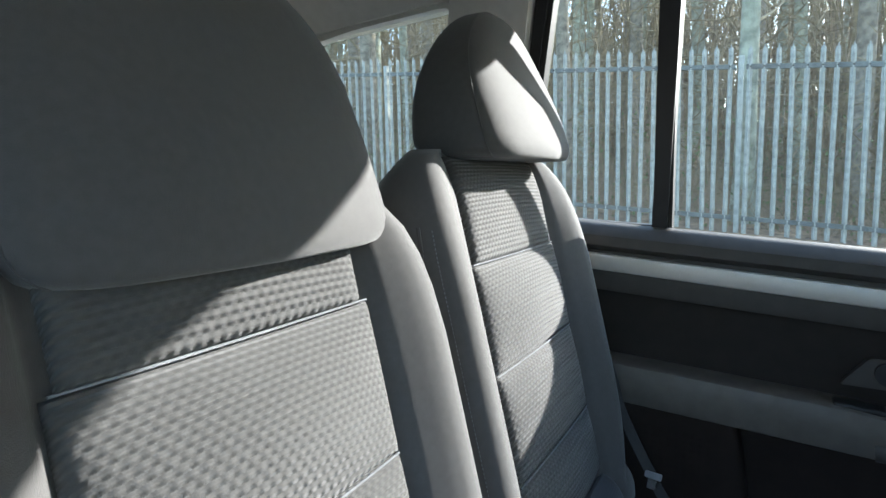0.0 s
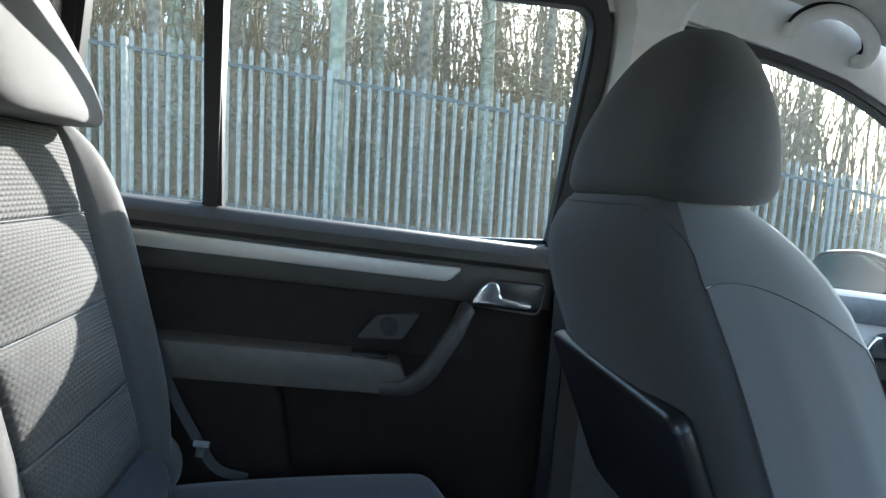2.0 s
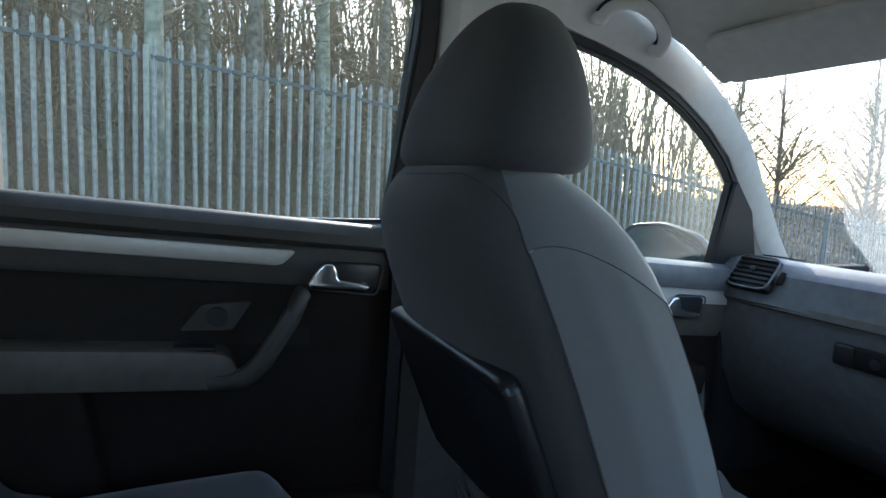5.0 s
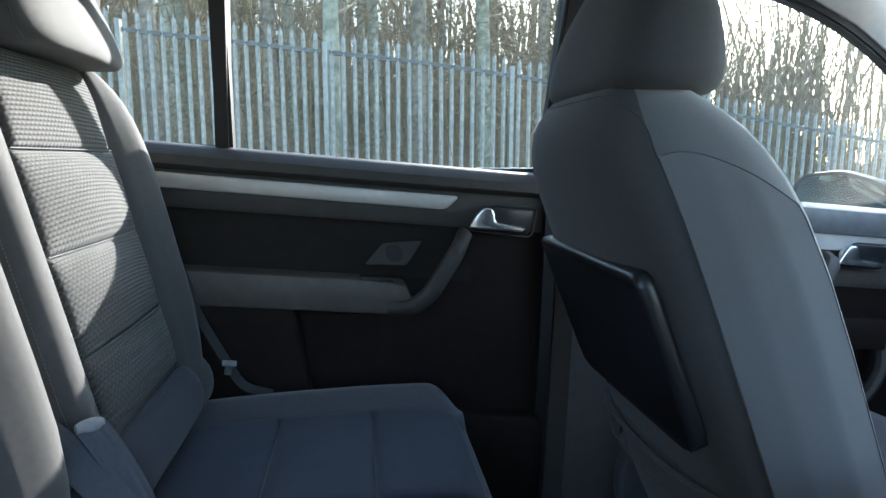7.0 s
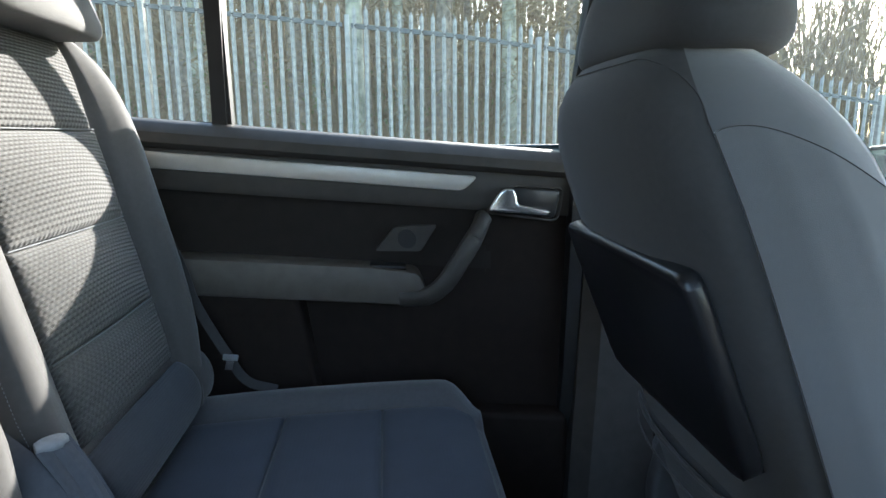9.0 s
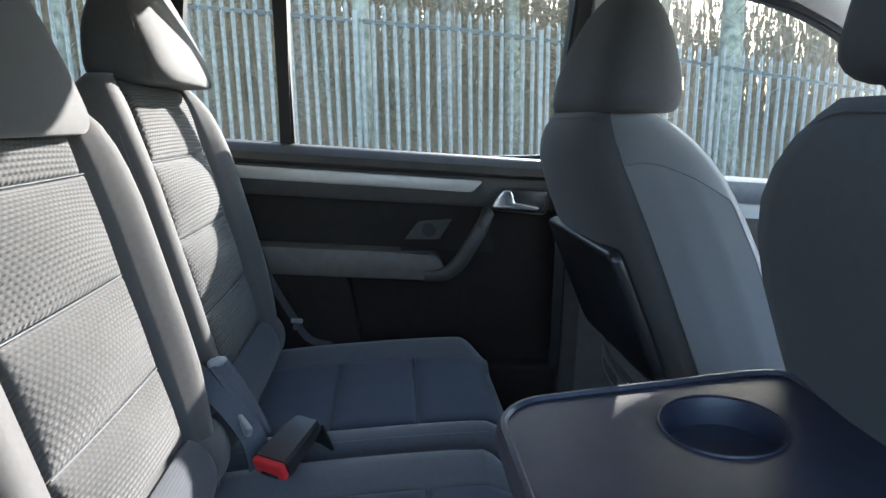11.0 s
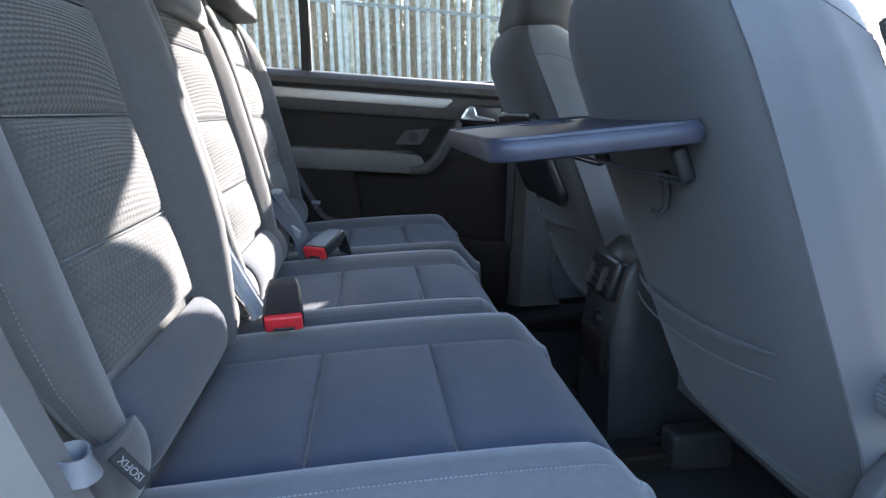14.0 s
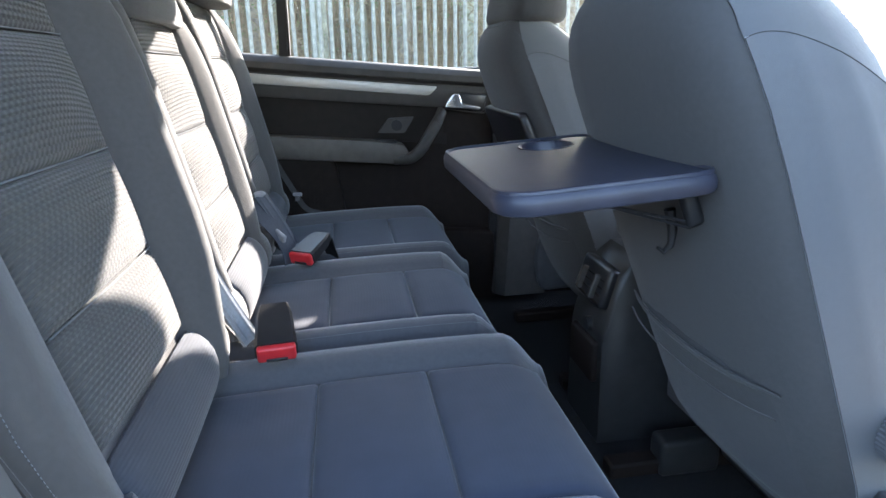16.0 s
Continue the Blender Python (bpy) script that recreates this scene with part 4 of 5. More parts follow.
def buckle(x, y, z, yaw, tilt, label):
    b = thing("seat_belt_buckle", label, "belt buckle", "belt buckles")
    m = Matrix.Translation((x, y, z)) @ pose(0, 0, 0, 0, 0, yaw) @ pose(0, 0, 0, 0, tilt, 0)
    part("body", move(loft([[(px, sy * w, sz * h) for sy, sz in ((-1, -0.7), (-0.85, -1), (0.85, -1), (1, -0.7), (1, 0.7), (0.85, 1), (-0.85, 1), (-1, 0.7))]
                            for px, w, h in ((-0.085, 0.021, 0.010), (-0.06, 0.026, 0.013), (-0.01, 0.029, 0.015), (0.0, 0.0295, 0.0155))]), m), GLOSSBLACK, b, "black plastic buckle body")
    btn = part("button", move(rbox(0.012, 0.054, 0.027, 0.004), m @ pose(0.004, 0, 0)), RED, b, "red release button")
    part("slot", move(rbox(0.004, 0.030, 0.006, 0.0015, 1), m @ pose(0.010, 0, -0.008)), BLACK, btn)
    part("stalk", move(ribbon([(-0.07, 0, 0), (-0.095, 0, -0.012), (-0.10, 0.0, -0.07)], (0, 1, 0), 0.03, 0.004), m), BLACK, b)
    return b


buckle(0.006, -0.340, 0.680, -84, 24, "black belt buckle with red button lying on the seat")
buckle(0.015, 0.112, 0.676, -122, 18, "black belt buckle with red button beside the middle seat")


def belt(label, path, across, width=0.046, tongue=None, mat=None):
    b = thing("seat_belt", label, "seat belt", "rear seat belts")
    part("webbing", ribbon(spline(path, 6), across, width, 0.002), mat or WEB, b, "woven webbing")
    if tongue is not None:
        part("tongue", move(rbox(0.010, 0.046, 0.018, 0.004), tongue), PALE, b, "pale grey belt tongue")
        part("tongue_plate", move(rbox(0.002, 0.024, 0.03, 0.0005, 1), tongue @ pose(0, 0, -0.02)), CHROME, b)
    return b


belt("grey belt hanging beside the far rear seat", [(-0.185, 0.685, 1.06), (-0.15, 0.68, 0.99), (-0.10, 0.668, 0.86), (-0.081, 0.662, 0.80), (-0.038, 0.660, 0.714), (-0.006, 0.660, 0.660), (0.045, 0.660, 0.640)], (1, 0.2, 0), 0.016, pose(-0.028, 0.652, 0.706, 0, 25, 75) @ Matrix.Scale(0.6, 4))
belt("grey belt between middle and far seats", [(-0.20, 0.183, 0.90), (-0.13, 0.180, 0.82), (-0.085, 0.177, 0.775), (-0.045, 0.170, 0.73), (-0.015, 0.155, 0.68), (-0.01, 0.15, 0.60)], (0.8, 0.6, 0), 0.036, pose(-0.035, 0.165, 0.715, 20, 0, 40), SLEEVE)


def belt_sleeve(label, path, across, material):
    """Stiff ribbed sleeve of a belt anchor with a rounded end."""
    b = thing("belt_sleeve", label, "belt sleeve", "belt sleeves")
    pts = spline(path, 6)
    side = Vector(across).normalized()
    body = part("sleeve", ribbon(pts, across, 0.030, 0.007), material, b)
    for k in (-1, 1):
        part("rib", tube([p + side * k * 0.0085 for p in pts], 0.0058, 8, 0.9), material, body)
    d = (pts[0] - pts[1]).normalized()
    part("end_cap", tube([pts[0] + side * k for k in (-0.0135, -0.007, 0.0, 0.007, 0.0135)], [0.005, 0.0075, 0.008, 0.0075, 0.005], 10), PALEWEB, b, "pale rounded end")
    return b


belt_sleeve("pale ribbed belt sleeve between middle and doorway seats", [(-0.104, -0.266, 0.812), (-0.084, -0.266, 0.760), (-0.063, -0.266, 0.712), (-0.040, -0.266, 0.665)], (0.62, 0.75, 0.2), PALEWEB)
belt_sleeve("blue-grey ribbed belt sleeve between middle and far seats", [(-0.072, 0.196, 0.800), (-0.052, 0.195, 0.765), (-0.030, 0.188, 0.725), (-0.012, 0.180, 0.685)], (0.75, 0.65, 0), SLEEVE)


# ---- front seats ----
def front_seat(y, xr, label, inner, tray_open, half=0.233):
    """Front seat seen from behind; xr: where its back face stands at the shoulder; inner: +1 or -1, the side of the car's middle."""
    seat = thing("seat_in_front", label, "car seat", "front seats", at=(xr, y, 0))
    t22 = math.tan(radians(22))

    def rear(z):
        return (1.088 - z) * t22

    rings = []
    for z in [0.46, 0.47, 0.50, 0.55, 0.60, 0.66, 0.72, 0.80, 0.88, 0.96, 1.02, 1.06, 1.088, 1.110, 1.130, 1.145, 1.154]:
        a = max(0.0, (z - 0.98) / 0.174)
        low = smooth(0.46, 0.60, z)
        w = half * (0.90 + 0.10 * low) * math.sqrt(max(0.0, 1 - 0.60 * a ** 2.4)) * (1 - 0.03 * smooth(0.9, 1.1, z))
        th = 0.158 - 0.012 * smooth(0.9, 1.15, z)
        e = 1 - 0.55 * a ** 4
        if z < 0.5:
            e *= 0.75 + 0.25 * (z - 0.46) / 0.04
        c = th * 0.5
        half_prof = [(0.0, -0.034), (0.42 * w, -0.031), (0.70 * w, -0.022), (0.87 * w, -0.006), (0.948 * w, 0.016), (0.988 * w, 0.058), (w, th - 0.050), (0.972 * w, th - 0.010), (0.86 * w, th + 0.012), (0.68 * w, th + 0.008), (0.58 * w, th - 0.018), (0.0, th - 0.022)]
        ring = [(rear(z) + c + (dx - c) * e, py, z) for py, dx in half_prof]
        ring += [(px, -py, pz) for px, py, pz in ring[-2:0:-1]]
        rings.append(ring)
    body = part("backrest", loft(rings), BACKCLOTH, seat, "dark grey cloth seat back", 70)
    body.data.materials.append(LITCLOTH)
    for f in body.data.polygons:                     # flanks take the lit tone: light put into the colour
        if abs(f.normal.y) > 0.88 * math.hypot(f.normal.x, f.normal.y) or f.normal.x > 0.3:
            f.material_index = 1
    # side panels between stitched seams, also in the lit tone
    n = len(rings[0])
    for sgn in (-1, 1):
        grid = [[Vector(r[j if sgn > 0 else n - j]).lerp(Vector(r[j + 1 if sgn > 0 else n - j - 1]), t) for j in (4, 5, 6) for t in np.linspace(0, 1, 6, endpoint=False)] + [Vector(r[7 if sgn > 0 else n - 7])] for r in rings[2:14]]
        k = len(grid[0])
        strip = [[None] * (2 * k) for _ in range(48)]
        for j in range(k):
            col = [row[j] for row in grid]
            t = j / (k - 1)
            top = 1.090 - 0.055 * t ** 2.2 - 0.010 * (1 - t) ** 6
            for i in range(48):
                z = 0.50 + (top - 0.50) * i / 47
                p = Vector((float(np.interp(z, [c.z for c in col], [c.x for c in col])), float(np.interp(z, [c.z for c in col], [c.y for c in col])), z))
                strip[i][j] = p + Vector((0, sgn * 0.0022, 0))
                strip[i][2 * k - 1 - j] = p - Vector((0, sgn * 0.004, 0))
        side = part("side_panel", loft(strip), LITCLOTH, seat, "cloth side panel between seams, paled for light", 60)
        seam = [row[0] for row in strip] + strip[-1][1:k] + [row[k - 1] for row in strip[-2::-1]]
        part("panel_seam", tube([p + Vector((0, sgn * 0.0002, 0)) for p in seam], 0.0005, 6), CLOTH, side)
    # dark seam along the top and corners of the rear panel
    edge = [Vector(rings[12][n - 4]).lerp(Vector(rings[11][n - 4]), 0.4), Vector(rings[12][n - 4]), Vector(rings[13][n - 4])] + [Vector(rings[14][n - 3]).lerp(Vector(rings[14][n - 4]), 0.4)] + [Vector(rings[15][i % n]) for i in (n - 2, n - 1, 0, 1, 2)] + [Vector(rings[14][3]).lerp(Vector(rings[14][4]), 0.4), Vector(rings[13][4]), Vector(rings[12][4]), Vector(rings[12][4]).lerp(Vector(rings[11][4]), 0.4)]
    part("rear_panel_seam", tube([p + Vector((-0.0004, 0, 0.0003)) for p in spline(edge, 4)], 0.0007, 6), CLOTH, seat, "dark seam round the rear panel")
    # stuffed front of the seat and its cushion
    bm = loft([[(x, yy, z) for yy, z in ((-0.25, 0.44), (-0.255, 0.55), (-0.24, 0.60), (-0.17, 0.605), (-0.14, 0.585), (0.14, 0.585), (0.17, 0.605), (0.24, 0.60), (0.255, 0.55), (0.25, 0.44))] for x in (0.26, 0.40, 0.60, 0.70)])
    part("cushion", bm, CLOTH, seat, "dark grey cloth seat cushion", 50)
    part("base", box(0.31, 0.66, -0.165, 0.165, 0.36, 0.46, 0.03), BLACK, seat, "black plastic seat base")
    for sgn in (-1, 1):
        part("runner", box(0.12, 0.70, sgn * 0.20 - 0.02, sgn * 0.20 + 0.02, 0.313, 0.345, 0.005, 1), TRIM, seat, "steel seat runner")
    if tray_open:
        part("runner_cover", box(0.215, 0.335, inner * 0.195 - 0.026, inner * 0.195 + 0.026, 0.313, 0.388, 0.010), CONSOLE, seat, "dark plastic cap over the end of the runner")
    headrest(seat, 0.074, -0.012, 1.160 if tray_open else 1.150, 0.318, 0.180, 0.148, -2, 0.68, 0.07, start=0.22, boxy=(0.80, 0.72), cloth=BACKCLOTH)
    # map pocket
    def rear_at(u, v):
        return Vector((rear(v) - 0.035 + 0.042 * (abs(u) / half) ** 3, u, v)), Vector((-1, 0, -t22)).normalized()

    po = -inner * 0.004 if tray_open else 0.0
    ph = 0.172 if tray_open else 0.170
    part("map_pocket", pad(rear_at, po - ph, po + ph, 0.505, 0.700, 14, 10, 0.012, 0.02, 0.006, 0.01), BACKCLOTH, seat, "slack cloth map pocket", 70)
    hem = [Vector(rear_at(po + u, 0.702 - 0.012 * (1 - (u / 0.190) ** 2))[0]) + Vector((-0.007 - 0.006 * (1 - (u / 0.190) ** 2), 0, 0)) for u in np.linspace(-ph, ph, 12)]
    part("pocket_hem", tube(hem, [0.0012, 0.0028, 0.0036] + [0.0038] * 6 + [0.0036, 0.0028, 0.0012], 8, 1.6), BACKCLOTH, seat)
    part("pocket_seam", tube([h + Vector((-0.001, 0, -0.030)) for h in hem], 0.0014, 6), CLOTH, seat)
    # tray
    out = rounded([(0, -0.172), (-0.03, -0.178), (-0.215, -0.178), (-0.238, -0.155), (-0.238, 0.155), (-0.215, 0.178), (-0.03, 0.178), (0, 0.172)], 0.03, 4)
    out = [(x * 0.95, y2 * (1.0 if tray_open else 0.94)) for x, y2 in out]
    hinge = Vector((rear(0.953) - 0.022, 0, 0.958))
    if tray_open:
        tm = Matrix.Translation(hinge) @ pose(0, 0, 0, 0, -4, 0)
    else:
        tm = Matrix.Translation(hinge + Vector((-0.022, 0, 0.0))) @ pose(0, 0, 0, 0, -112, 0)
    board = slab(out, -0.085, inner * 0.110, 0.037, -0.022, 0.0) if tray_open else plate(out, "z", -0.022, 0.0, 0.007, 3)
    tray = part("tray", move(board, tm), TRAY if tray_open else GLOSSBLACK, seat, "open folding tray of dark smooth plastic" if tray_open else "black folding tray, stowed against the seat")
    if tray_open:
        rim = [tm @ Vector((x * 0.965 - 0.003, yy * 0.965, 0.0005)) for x, yy in out]
        part("tray_rim", tube(rim + [rim[0]], 0.003, 6), TRAY, tray, "raised rim")
        ring = [tm @ Vector((-0.085 + 0.0385 * math.cos(a), inner * 0.110 + 0.0385 * math.sin(a), 0.0004)) for a in np.linspace(0, 2 * math.pi, 33)]
        part("cup_ring", tube(ring, 0.0012, 6), TRAY, tray, "rim of the cup recess")
    if tray_open:
        for sgn in (-1, 1):
            for up in (0.0, 0.007):
                part("strut", tube([tm @ Vector((-0.135, sgn * 0.120, -0.022 + up * 0.3)), hinge + Vector((0.004, sgn * 0.120, -0.064 - up))], 0.0017, 6), GLOSSBLACK, tray, "thin black steel strut")
            part("hinge_block", move(rbox(0.020, 0.015, 0.044, 0.006), Matrix.Translation(hinge + Vector((0.002, sgn * 0.120, -0.048))) @ pose(0, 0, 0, 0, -22, 0)), BLACK, tray)
        part("hook", tube([hinge + Vector((0.004, -0.075, -0.060)), hinge + Vector((0.010, -0.075, -0.085)), hinge + Vector((0.010, -0.074, -0.104)), hinge + Vector((0.002, -0.073, -0.112)), hinge + Vector((-0.006, -0.073, -0.106))], [0.007, 0.006, 0.0045, 0.0035, 0.002], 8), BLACK, seat, "small black tray hook")
    # recline knobs and side shield on the outer side
    o = -inner
    for kx, kz, r, proud in ((0.243, 0.675, 0.036, 0.004), (0.246, 0.552, 0.037, 0.034)):
        ring = []
        for s, yy in ((1.0, 0.0), (1.0, 0.022), (0.93, 0.028), (0.5, 0.029)):
            pts = [Vector((kx + r * s * (1 - (0.055 if (i // 2 % 2 and s == 1.0) else 0)) * math.cos(a), o * (half + proud + yy), kz + r * s * (1 - (0.055 if (i // 2 % 2 and s == 1.0) else 0)) * math.sin(a))) for i, a in enumerate(np.linspace(0, 2 * math.pi, 160, endpoint=False))]
            ring.append(pts)
        part("recline_knob", loft(ring), KNOB, seat, "round ribbed recline knob", 12)
    sh = rounded([(0.185, 0.50), (0.205, 0.59), (0.26, 0.61), (0.40, 0.58), (0.62, 0.52), (0.66, 0.42), (0.20, 0.40)], 0.03, 4)
    bm = plate(sh, "y", 0, o * 0.035, 0.010, 3)
    part("side_shield", move(bm, pose(0, o * (half + 0.0), 0)), SHIELD, seat, "grey plastic side shield")
    tagpos = Matrix.Translation((0.172, o * 0.2245, 1.030)) @ pose(0, 0, 0, 0, 62, 0) @ Matrix.Scale(0.8, 4)
    if tray_open:
        tg = part("airbag_tag", move(rbox(0.05, 0.003, 0.018, 0.001, 1), tagpos), TAG, seat, "black side tag with white letters")
        letters("AIRBAG", 0.012, tagpos @ Matrix.Translation((0, o * 0.002, 0)) @ pose(0, 0, 0, 90, 0, 0), LETTER, tg)
    return seat


front_seat(0.286, 0.479, "dark grey cloth front passenger seat with stowed tray", -1, False, 0.210)
front_seat(-0.438, 0.450, "dark grey cloth driver's seat with open folding tray", 1, True, 0.227)

# ---- centre console between the front seats ----
con = thing("centre_console", "dark grey centre console with rear vents and sockets", "console")
part("housing", loft([[(x, yc + s * w, z) for s, z in ((-1, 0.31), (-0.92, zt - 0.03), (-0.8, zt), (0.8, zt), (0.92, zt - 0.03), (1, 0.31))] for x, yc, w, zt in ((0.592, -0.06, 0.085, 0.56), (0.622, -0.06, 0.085, 0.672), (0.665, -0.06, 0.085, 0.705), (0.95, -0.06, 0.085, 0.70), (1.55, -0.06, 0.10, 0.66))]), CONSOLE, con)
vt = part("rear_vent", move(rbox(0.03, 0.13, 0.085, 0.010), pose(0.610, -0.06, 0.640, 0, 18, 0)), GLOSSBLACK, con, "black slatted rear air vent")
for k in range(5):
    part("slat", move(rbox(0.012, 0.11, 0.004, 0.001, 1), pose(0.590 + 0.005 * k, -0.06, 0.612 + 0.014 * k, 0, 18, 0)), TRIM, vt)
for k in (-1, 1):
    part("vent_tab", move(rbox(0.014, 0.010, 0.05, 0.003), pose(0.590, -0.06 + 0.03 * k, 0.640, 0, 18, 0)), SOFT, vt)
part("socket", move(tube([(0, 0, 0), (0.02, 0, 0)], 0.014, 16), pose(0.582, -0.075, 0.555)), GLOSSBLACK, con, "round black power socket")
part("ashtray_lid", box(0.580, 0.602, -0.12, 0.0, 0.44, 0.53, 0.008), TRIM, con)
arm = thing("padded_console_box", "padded grey cloth armrest between the front seats", "armrest")
part("pad", box(0.66, 0.98, -0.125, -0.005, 0.715, 0.785, 0.025, 4), CLOTH, arm)
part("arm_stalk", box(0.68, 0.76, -0.10, -0.03, 0.69, 0.73, 0.01), TRIM, arm)
part("arm_button", box(0.975, 0.985, -0.09, -0.04, 0.735, 0.755, 0.003), BLACK, arm)

# ---- trim beside the doorway seat: wheel arch moulding with a belt guide ----
wa = thing("wheel_arch_trim", "grey plastic wheel arch moulding beside the doorway seat", "side trim")
edge = spline([(-0.15, 1.00), (-0.115, 0.90), (-0.094, 0.82), (-0.073, 0.75), (-0.053, 0.695), (-0.020, 0.667), (0.027, 0.647)], 5)
outl = [(q.x, q.y) for q in edge] + [(0.032, 0.34), (-0.45, 0.34), (-0.45, 1.00)]
part("panel", plate(outl, "y", -0.842, -0.766, 0.022, 1), DARKTRIM, wa)
part("belt_guide", ribbon([(-0.070 + 0.011 * math.sin(a), -0.788 + 0.013 * math.cos(a), 0.741 - 0.003 * math.sin(a)) for a in np.linspace(-0.3, 6.0, 26)], (-0.35, 0.0, 1), 0.019, 0.002), KNOB, wa, "pale plastic belt guide lip")
sill = tagged(part("sill_trim", box(-0.2, 0.64, -0.90, -0.80, 0.29, 0.36, 0.02), SOFT), "grey plastic door sill trim", "sill trim", kind="structure")


# ---- fence ----
FY = 8.52
FAR = 1.37              # the fence bays and trees are laid out about the car by this factor
fence = thing("palisade_fence", "grey galvanised steel palisade fence with pointed pales", "fence")


def away(x, y):
    return 0.2 + FAR * (x - 0.2), -0.45 + FAR * (y + 0.45)


def rail_z(x):
    x = 0.2 + (x - 0.2) / FAR
    z = 2.165 - 0.083 * x if x < 0.9 else 2.09 - 0.118 * (x - 0.9) if x < 2.4 else 1.913 - 0.153 * (x - 2.4)
    return 1.1 + FAR * (z - 1.1)


def pale_mesh():
    """W-section pale with a three-pointed head; origin at the upper rail, its foot 2.2 m below."""
    bm = bmesh.new()
    prof = [(-0.030, 0.0), (-0.021, -0.004), (-0.012, -0.022), (-0.006, -0.026), (0.006, -0.026), (0.012, -0.022), (0.021, -0.004), (0.030, 0.0)]
    tops = [0.20, 0.235, 0.225, 0.27, 0.27, 0.225, 0.235, 0.20]
    a = [bm.verts.new((x, y, -2.2)) for x, y in prof]
    b = [bm.verts.new((x * (0.6 if abs(x) < 0.01 else 1.25 if abs(x) > 0.03 else 1), y, t)) for (x, y), t in zip(prof, tops)]
    for i in range(7):
        bm.faces.new((a[i], a[i + 1], b[i + 1], b[i]))
    r = bmesh.ops.extrude_face_region(bm, geom=bm.faces[:])
    for v in r["geom"]:
        if isinstance(v, bmesh.types.BMVert):
            v.co.y += 0.003
    return bm


BAY, FIRST = 2.75, -0.20
posts = [FIRST + BAY * k for k in range(-5, 13)]
first = part("pale", pale_mesh(), GALV, fence, smooth=0)
mesh = first.data
spots = [p + BAY * (j + 0.5) / 17.5 for p in posts[:-1] for j in range(17)]
for k, x in enumerate(spots):
    ob = first if k == 0 else new("pale", mesh)
    ob.parent, ob.location = fence, (x + random.uniform(-0.006, 0.006), FY - 0.03, rail_z(x) + random.uniform(-0.012, 0.012))
    ob.rotation_euler = (0, radians(random.uniform(-0.5, 0.5)), 0)
for x in posts:
    x -= 0.03
    part("post", move(rbox(0.065, 0.11, 2.55, 0.004, 1), pose(x, FY + 0.030, rail_z(x) - 1.13)), GALV, fence, "steel fence post")
for dz in (0.0, -1.95):
    for p in posts[:-1]:
        xs = [p + 0.03, p + BAY / 2, p + BAY - 0.09]
        part("rail", loft([[(x, FY - 0.054 + a, rail_z(x) + dz + b) for a, b in ((0, -0.030), (0, 0.030), (0.008, 0.030), (0.008, -0.022), (0.060, -0.022), (0.060, -0.030))] for x in xs]), RAILSTEEL, fence, "steel angle rail", 0)
for x in [v for v in spots if -4 < v < 9]:
    part("bolt", move(tube([(0, 0, 0), (0, -0.014, 0)], 0.011, 6), pose(x, FY - 0.053, rail_z(x))), TRIM, fence, "dark bolt head", 0)


# ---- woods ----
def limb(bm, p, d, length, r, depth, rng):
    """One branch with its own twigs, as tapering five-sided bars."""
    n = 5 if r > 0.02 else 3
    steps = 4
    pts, q, dd = [Vector(p)], Vector(p), Vector(d).normalized()
    for _ in range(steps):
        dd = (dd + Vector((rng.uniform(-1, 1), rng.uniform(-1, 1), rng.uniform(-0.6, 0.9))) * 0.16).normalized()
        q = q + dd * length / steps
        pts.append(q.copy())
    side = dd.orthogonal().normalized()
    rings = []
    for i, c in enumerate(pts):
        rr = r * (1 - 0.8 * i / steps)
        ax = (pts[min(i + 1, steps)] - pts[max(i - 1, 0)]).normalized()
        s = (side - ax * side.dot(ax)).normalized()
        t = ax.cross(s)
        rings.append([bm.verts.new(c + rr * (math.cos(a) * s + math.sin(a) * t)) for a in np.linspace(0, 2 * math.pi, n, endpoint=False)])
    for a, b in zip(rings, rings[1:]):
        for i in range(n):
            bm.faces.new((a[i], a[(i + 1) % n], b[(i + 1) % n], b[i]))
    if depth:
        for _ in range(rng.randint(3, 5)):
            k = rng.randint(1, steps)
            nd = (dd + Vector((rng.uniform(-1, 1), rng.uniform(-1, 1), rng.uniform(-0.5, 0.8))) * 0.9).normalized()
            limb(bm, pts[k], nd, length * rng.uniform(0.4, 0.65), r * 0.4, depth - 1, rng)


def tree(x, y, r, h, seed, pale, lean=0.0, limbs=16, stout=1.0):
    rng = random.Random(seed)
    z = land(x, y) - 0.15
    t = thing("tree", "tall bare woodland tree with a pale greenish trunk" if pale else "tall bare woodland tree with a dark brown trunk", "tree", "woodland trees", at=(x, y, z))
    pts, rs = [], []
    ph = rng.uniform(0, 6)
    for i in range(13):
        s = i / 12
        pts.append((lean * s * h + 0.05 * math.sin(ph + s * 5), 0.05 * math.cos(ph + s * 4), s * h))
        rs.append(r * (1.0 - 0.75 * s) * (1.35 if i == 0 else 1))
    part("trunk", tube(pts, rs, 9), PALEBARK if pale else BARK, t, smooth=60)
    bm = bmesh.new()
    for _ in range(limbs):
        s = rng.uniform(0.12, 0.98)
        a = rng.uniform(0, 2 * math.pi)
        k = min(11, int(s * 12))
        c = Vector(pts[k]).lerp(Vector(pts[k + 1]), s * 12 - k)
        limb(bm, c, (math.cos(a), math.sin(a), rng.uniform(-0.1, 0.8) if stout == 1.0 else rng.uniform(0.5, 1.4)), rng.uniform(0.8, 2.0) * (1.2 - 0.5 * s) * (1.0 if stout == 1.0 else 1.5), 0.028 * stout * (1.3 - s), 2, rng)
    part("crown", bm, TWIG, t, "bare twigs", 0)
    return t


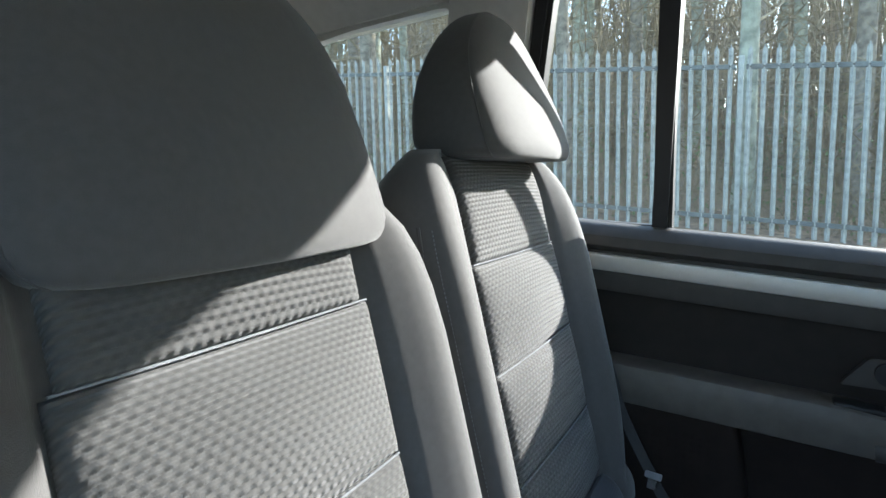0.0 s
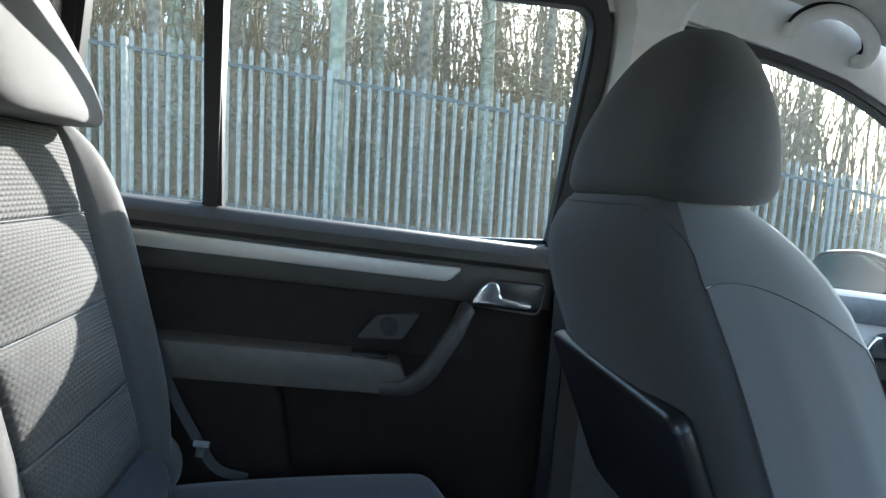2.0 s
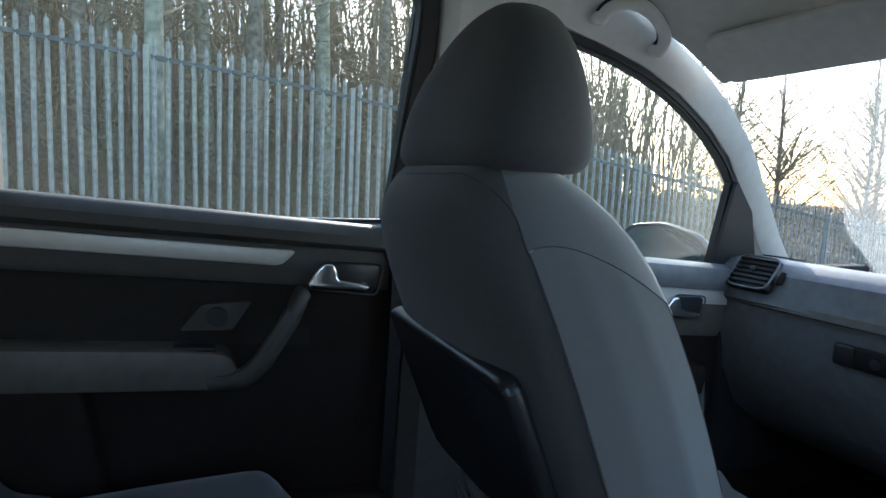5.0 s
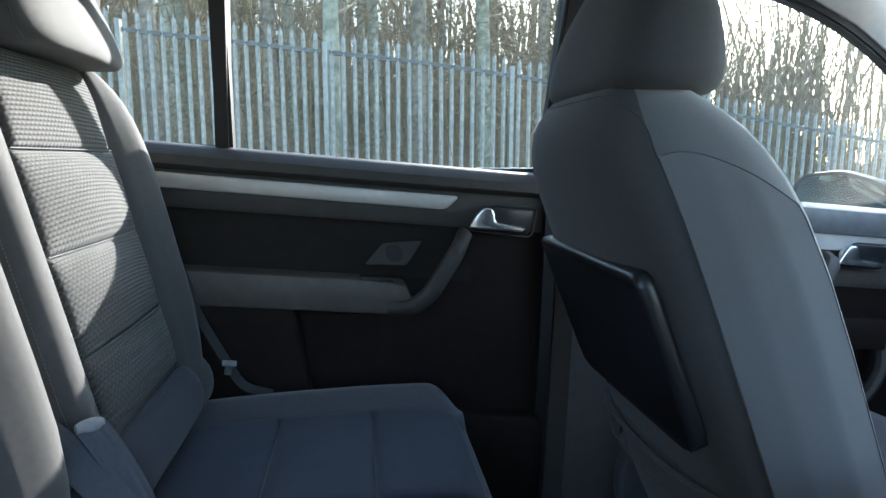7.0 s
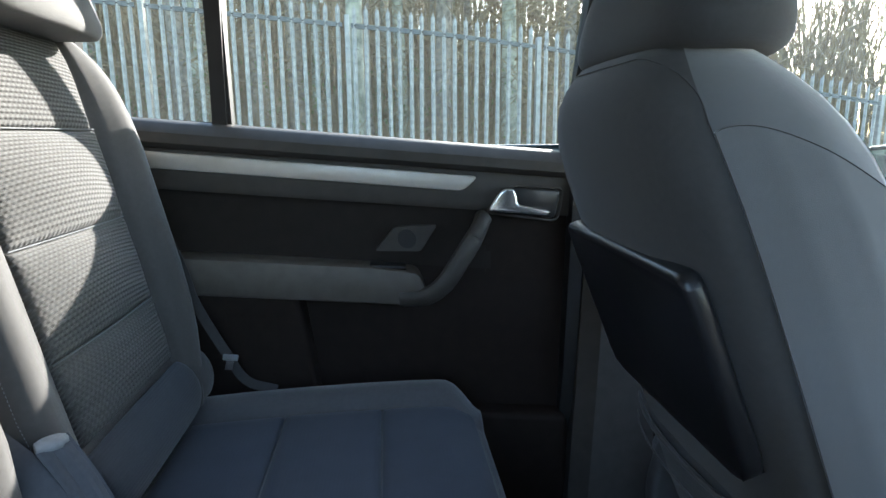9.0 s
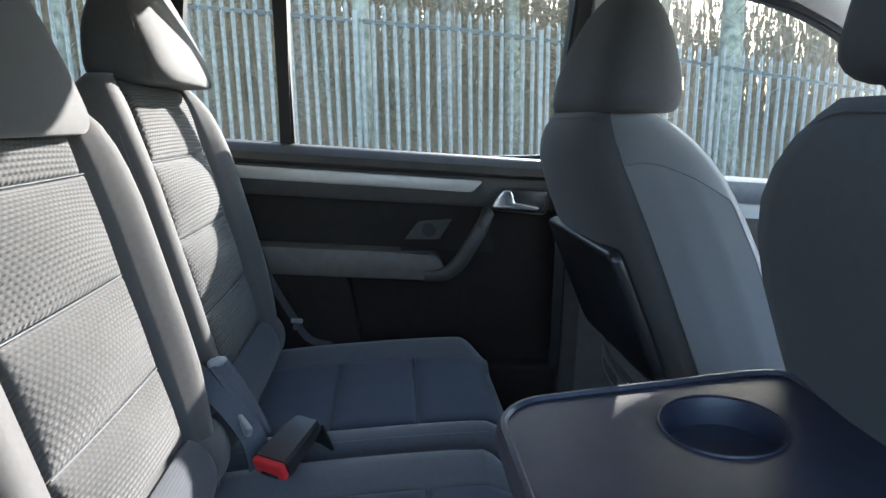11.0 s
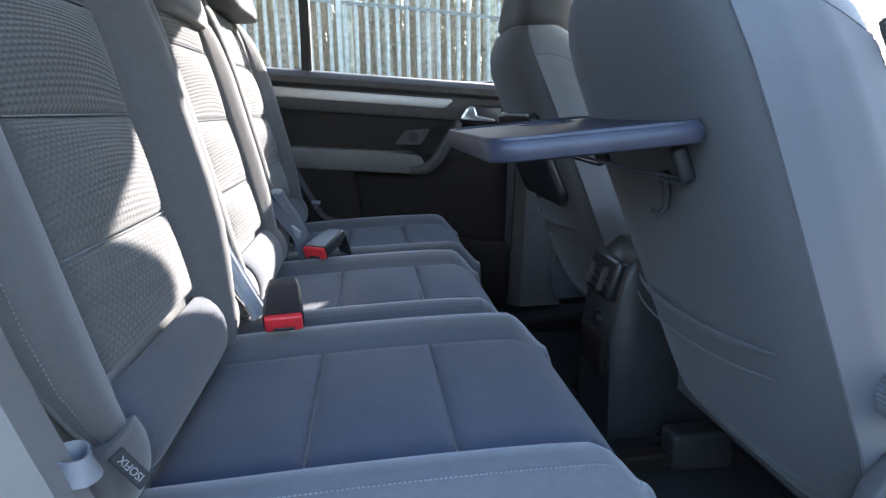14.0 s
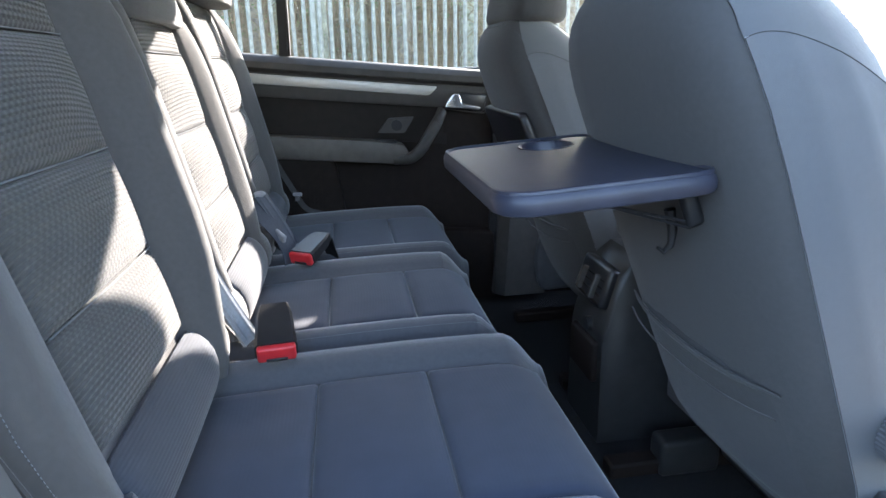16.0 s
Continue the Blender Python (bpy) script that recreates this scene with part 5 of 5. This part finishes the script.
rng = random.Random(7)
made = []
# trunks just behind the fence, then rows going back
# the thick last trunk is added to shade a sun patch on the cushion
for i, (x0, y0, r, pale) in enumerate([(-0.05, 6.9, 0.13, True), (-2.3, 7.6, 0.12, False), (1.1, 8.4, 0.14, False), (2.2, 9.2, 0.16, True), (-4.1, 8.2, 0.13, True), (-1.2, 10.5, 0.17, False), (3.6, 10.6, 0.15, False), (0.6, 11.8, 0.16, True), (4.9, 11.8, 0.17, False), (-3.0, 11.0, 0.16, True), (6.32, 9.95, 0.27, True)]):
    x, y = away(x0, y0)
    tree(x, y, r * 1.25, rng.uniform(10, 13), i, pale, 0.0 if r > 0.2 else rng.uniform(-0.02, 0.02), 12)
    made.append((x, y))
for i, (x, y, r) in enumerate([(15.5, 13.0, 0.09), (19.5, 14.5, 0.11), (23.0, 13.5, 0.10), (27.0, 16.0, 0.12), (21.0, 20.0, 0.12), (31.0, 18.0, 0.13), (26.0, 22.0, 0.12), (36.0, 21.0, 0.13)]):
    tree(x, y, r, rng.uniform(7, 9), 200 + i, i % 2 == 0, rng.uniform(-0.03, 0.03), 40, 1.5)
    made.append((x, y))
n = 14
while n < 110:
    x, y = away(rng.uniform(-16, 22), rng.uniform(7.5, 30))
    if any((x - a) ** 2 + (y - b) ** 2 < 1.3 for a, b in made):
        continue
    # the gap in the trees through which the sun shines
    off = (x - 0.4) * SUN.y - (y - 0.4) * SUN.x
    if -1.2 < off / math.hypot(SUN.x, SUN.y) < 2.0 or x > 2 + 0.48 * y:
        continue
    made.append((x, y))
    tree(x, y, rng.uniform(0.09, 0.24), rng.uniform(9, 15), n, rng.random() < 0.45, rng.uniform(-0.03, 0.03), 10)
    n += 1

# undergrowth: thin stems and small leaves that nobody could count
verts, faces = [], []


def stem(p, d, length, w, rng):
    p, d = Vector(p), Vector(d).normalized()
    s = d.orthogonal().normalized() * w
    t = d.cross(s).normalized() * w
    b = len(verts)
    bend = Vector((rng.uniform(-1, 1), rng.uniform(-1, 1), rng.uniform(-0.5, 0.2))) * length * 0.22
    for k, f in ((0, 1.0), (0.5, 0.8), (1, 0.25)):
        c = p + d * length * k + bend * k * k
        for a in (s, -0.5 * s + 0.87 * t, -0.5 * s - 0.87 * t):
            verts.append(tuple(c + a * f))
    for lv in (0, 3):
        for i in range(3):
            faces.append((b + lv + i, b + lv + (i + 1) % 3, b + lv + 3 + (i + 1) % 3, b + lv + 3 + i))


def shaded(x, y, z):
    """Whether this spot would stand between the sun and the car's windows."""
    off = (x - 0.4) * SUN.y - (y - 0.4) * SUN.x
    return -1.2 < off / math.hypot(SUN.x, SUN.y) < 2.0 and z > 0.7 + 0.36 * math.hypot(x, y)


for _ in range(9000):           # brush near the ground
    y = 8.9 + 24 * rng.random() ** 1.7
    x = rng.uniform(-12 - y * 0.3, 10 + y * 0.7)
    stem((x, y, land(x, y)), (rng.uniform(-0.7, 0.7), rng.uniform(-0.5, 0.5), rng.uniform(0.3, 1.2)), rng.uniform(0.3, 1.5) * (1 + (y - 6) * 0.03), rng.uniform(0.002, 0.006) * (1 + (y - 6) * 0.10), rng)
for _ in range(44000):          # twigs in the air
    y = 10.2 + 36 * rng.random()
    x = rng.uniform(-12 - y * 0.3, 14 + y * 0.9)
    z = land(x, y) + rng.random() ** 1.2 * (1.5 + 0.32 * y)
    if not shaded(x, y, z) and (x < 0.42 * y or rng.random() < 0.3):
        stem((x, y, z), (rng.uniform(-1, 1), rng.uniform(-1, 1), rng.uniform(-0.3, 0.9)), rng.uniform(0.5, 1.7), rng.uniform(0.004, 0.011) * (1 + (y - 6) * 0.06), rng)
for _ in range(2600):           # thin tangle ahead of the car
    x = rng.uniform(9, 46)
    y = x * rng.uniform(0.42, 1.0)
    z = land(x, y) + rng.random() ** 1.5 * (2.0 + 0.17 * x)
    if y > 9.5 and not shaded(x, y, z):
        stem((x, y, z), (rng.uniform(-1, 1), rng.uniform(-1, 1), rng.uniform(-0.4, 0.9)), rng.uniform(0.9, 3.0), rng.uniform(0.003, 0.008) * (1 + x * 0.04), rng)
for _ in range(4500):           # slim far stems
    y = 16 + 34 * rng.random()
    x = rng.uniform(-12 - y * 0.35, 8 + y * 0.6)
    if not shaded(x, y, 9):
        stem((x, y, land(x, y) - 0.2), (rng.uniform(-0.08, 0.08), rng.uniform(-0.08, 0.08), 1), rng.uniform(4, 11), rng.uniform(0.02, 0.06), rng)
me = bpy.data.meshes.new("undergrowth")
me.from_pydata(verts, [], faces)
me.materials.append(TWIG)
tagged(new("undergrowth", me), "tangle of dry brown stems and twigs between the trees", "undergrowth", kind="stuff")
verts, faces = [], []
for _ in range(24000):
    y = 8.8 + 24 * rng.random() ** 1.6
    x = rng.uniform(-12 - y * 0.3, 14 + y * 0.9)
    z = land(x, y) + rng.random() ** 2.2 * 1.9
    s = rng.uniform(0.012, 0.04) * (1 + (y - 6) * 0.05)
    e = Euler((rng.uniform(0, 6), rng.uniform(0, 6), rng.uniform(0, 6))).to_matrix()
    b = len(verts)
    for q in ((-1, 0, 0), (0, -0.5, 0.15), (1, 0, 0), (0, 0.5, 0.15)):
        verts.append(tuple(Vector((x, y, z)) + e @ Vector(q) * s))
    faces.append((b, b + 1, b + 2, b + 3))
me = bpy.data.meshes.new("bramble_leaves")
me.from_pydata(verts, [], faces)
me.materials.append(GREEN)
tagged(new("bramble_leaves", me), "scattered green bramble and ivy leaves", "foliage", kind="stuff")
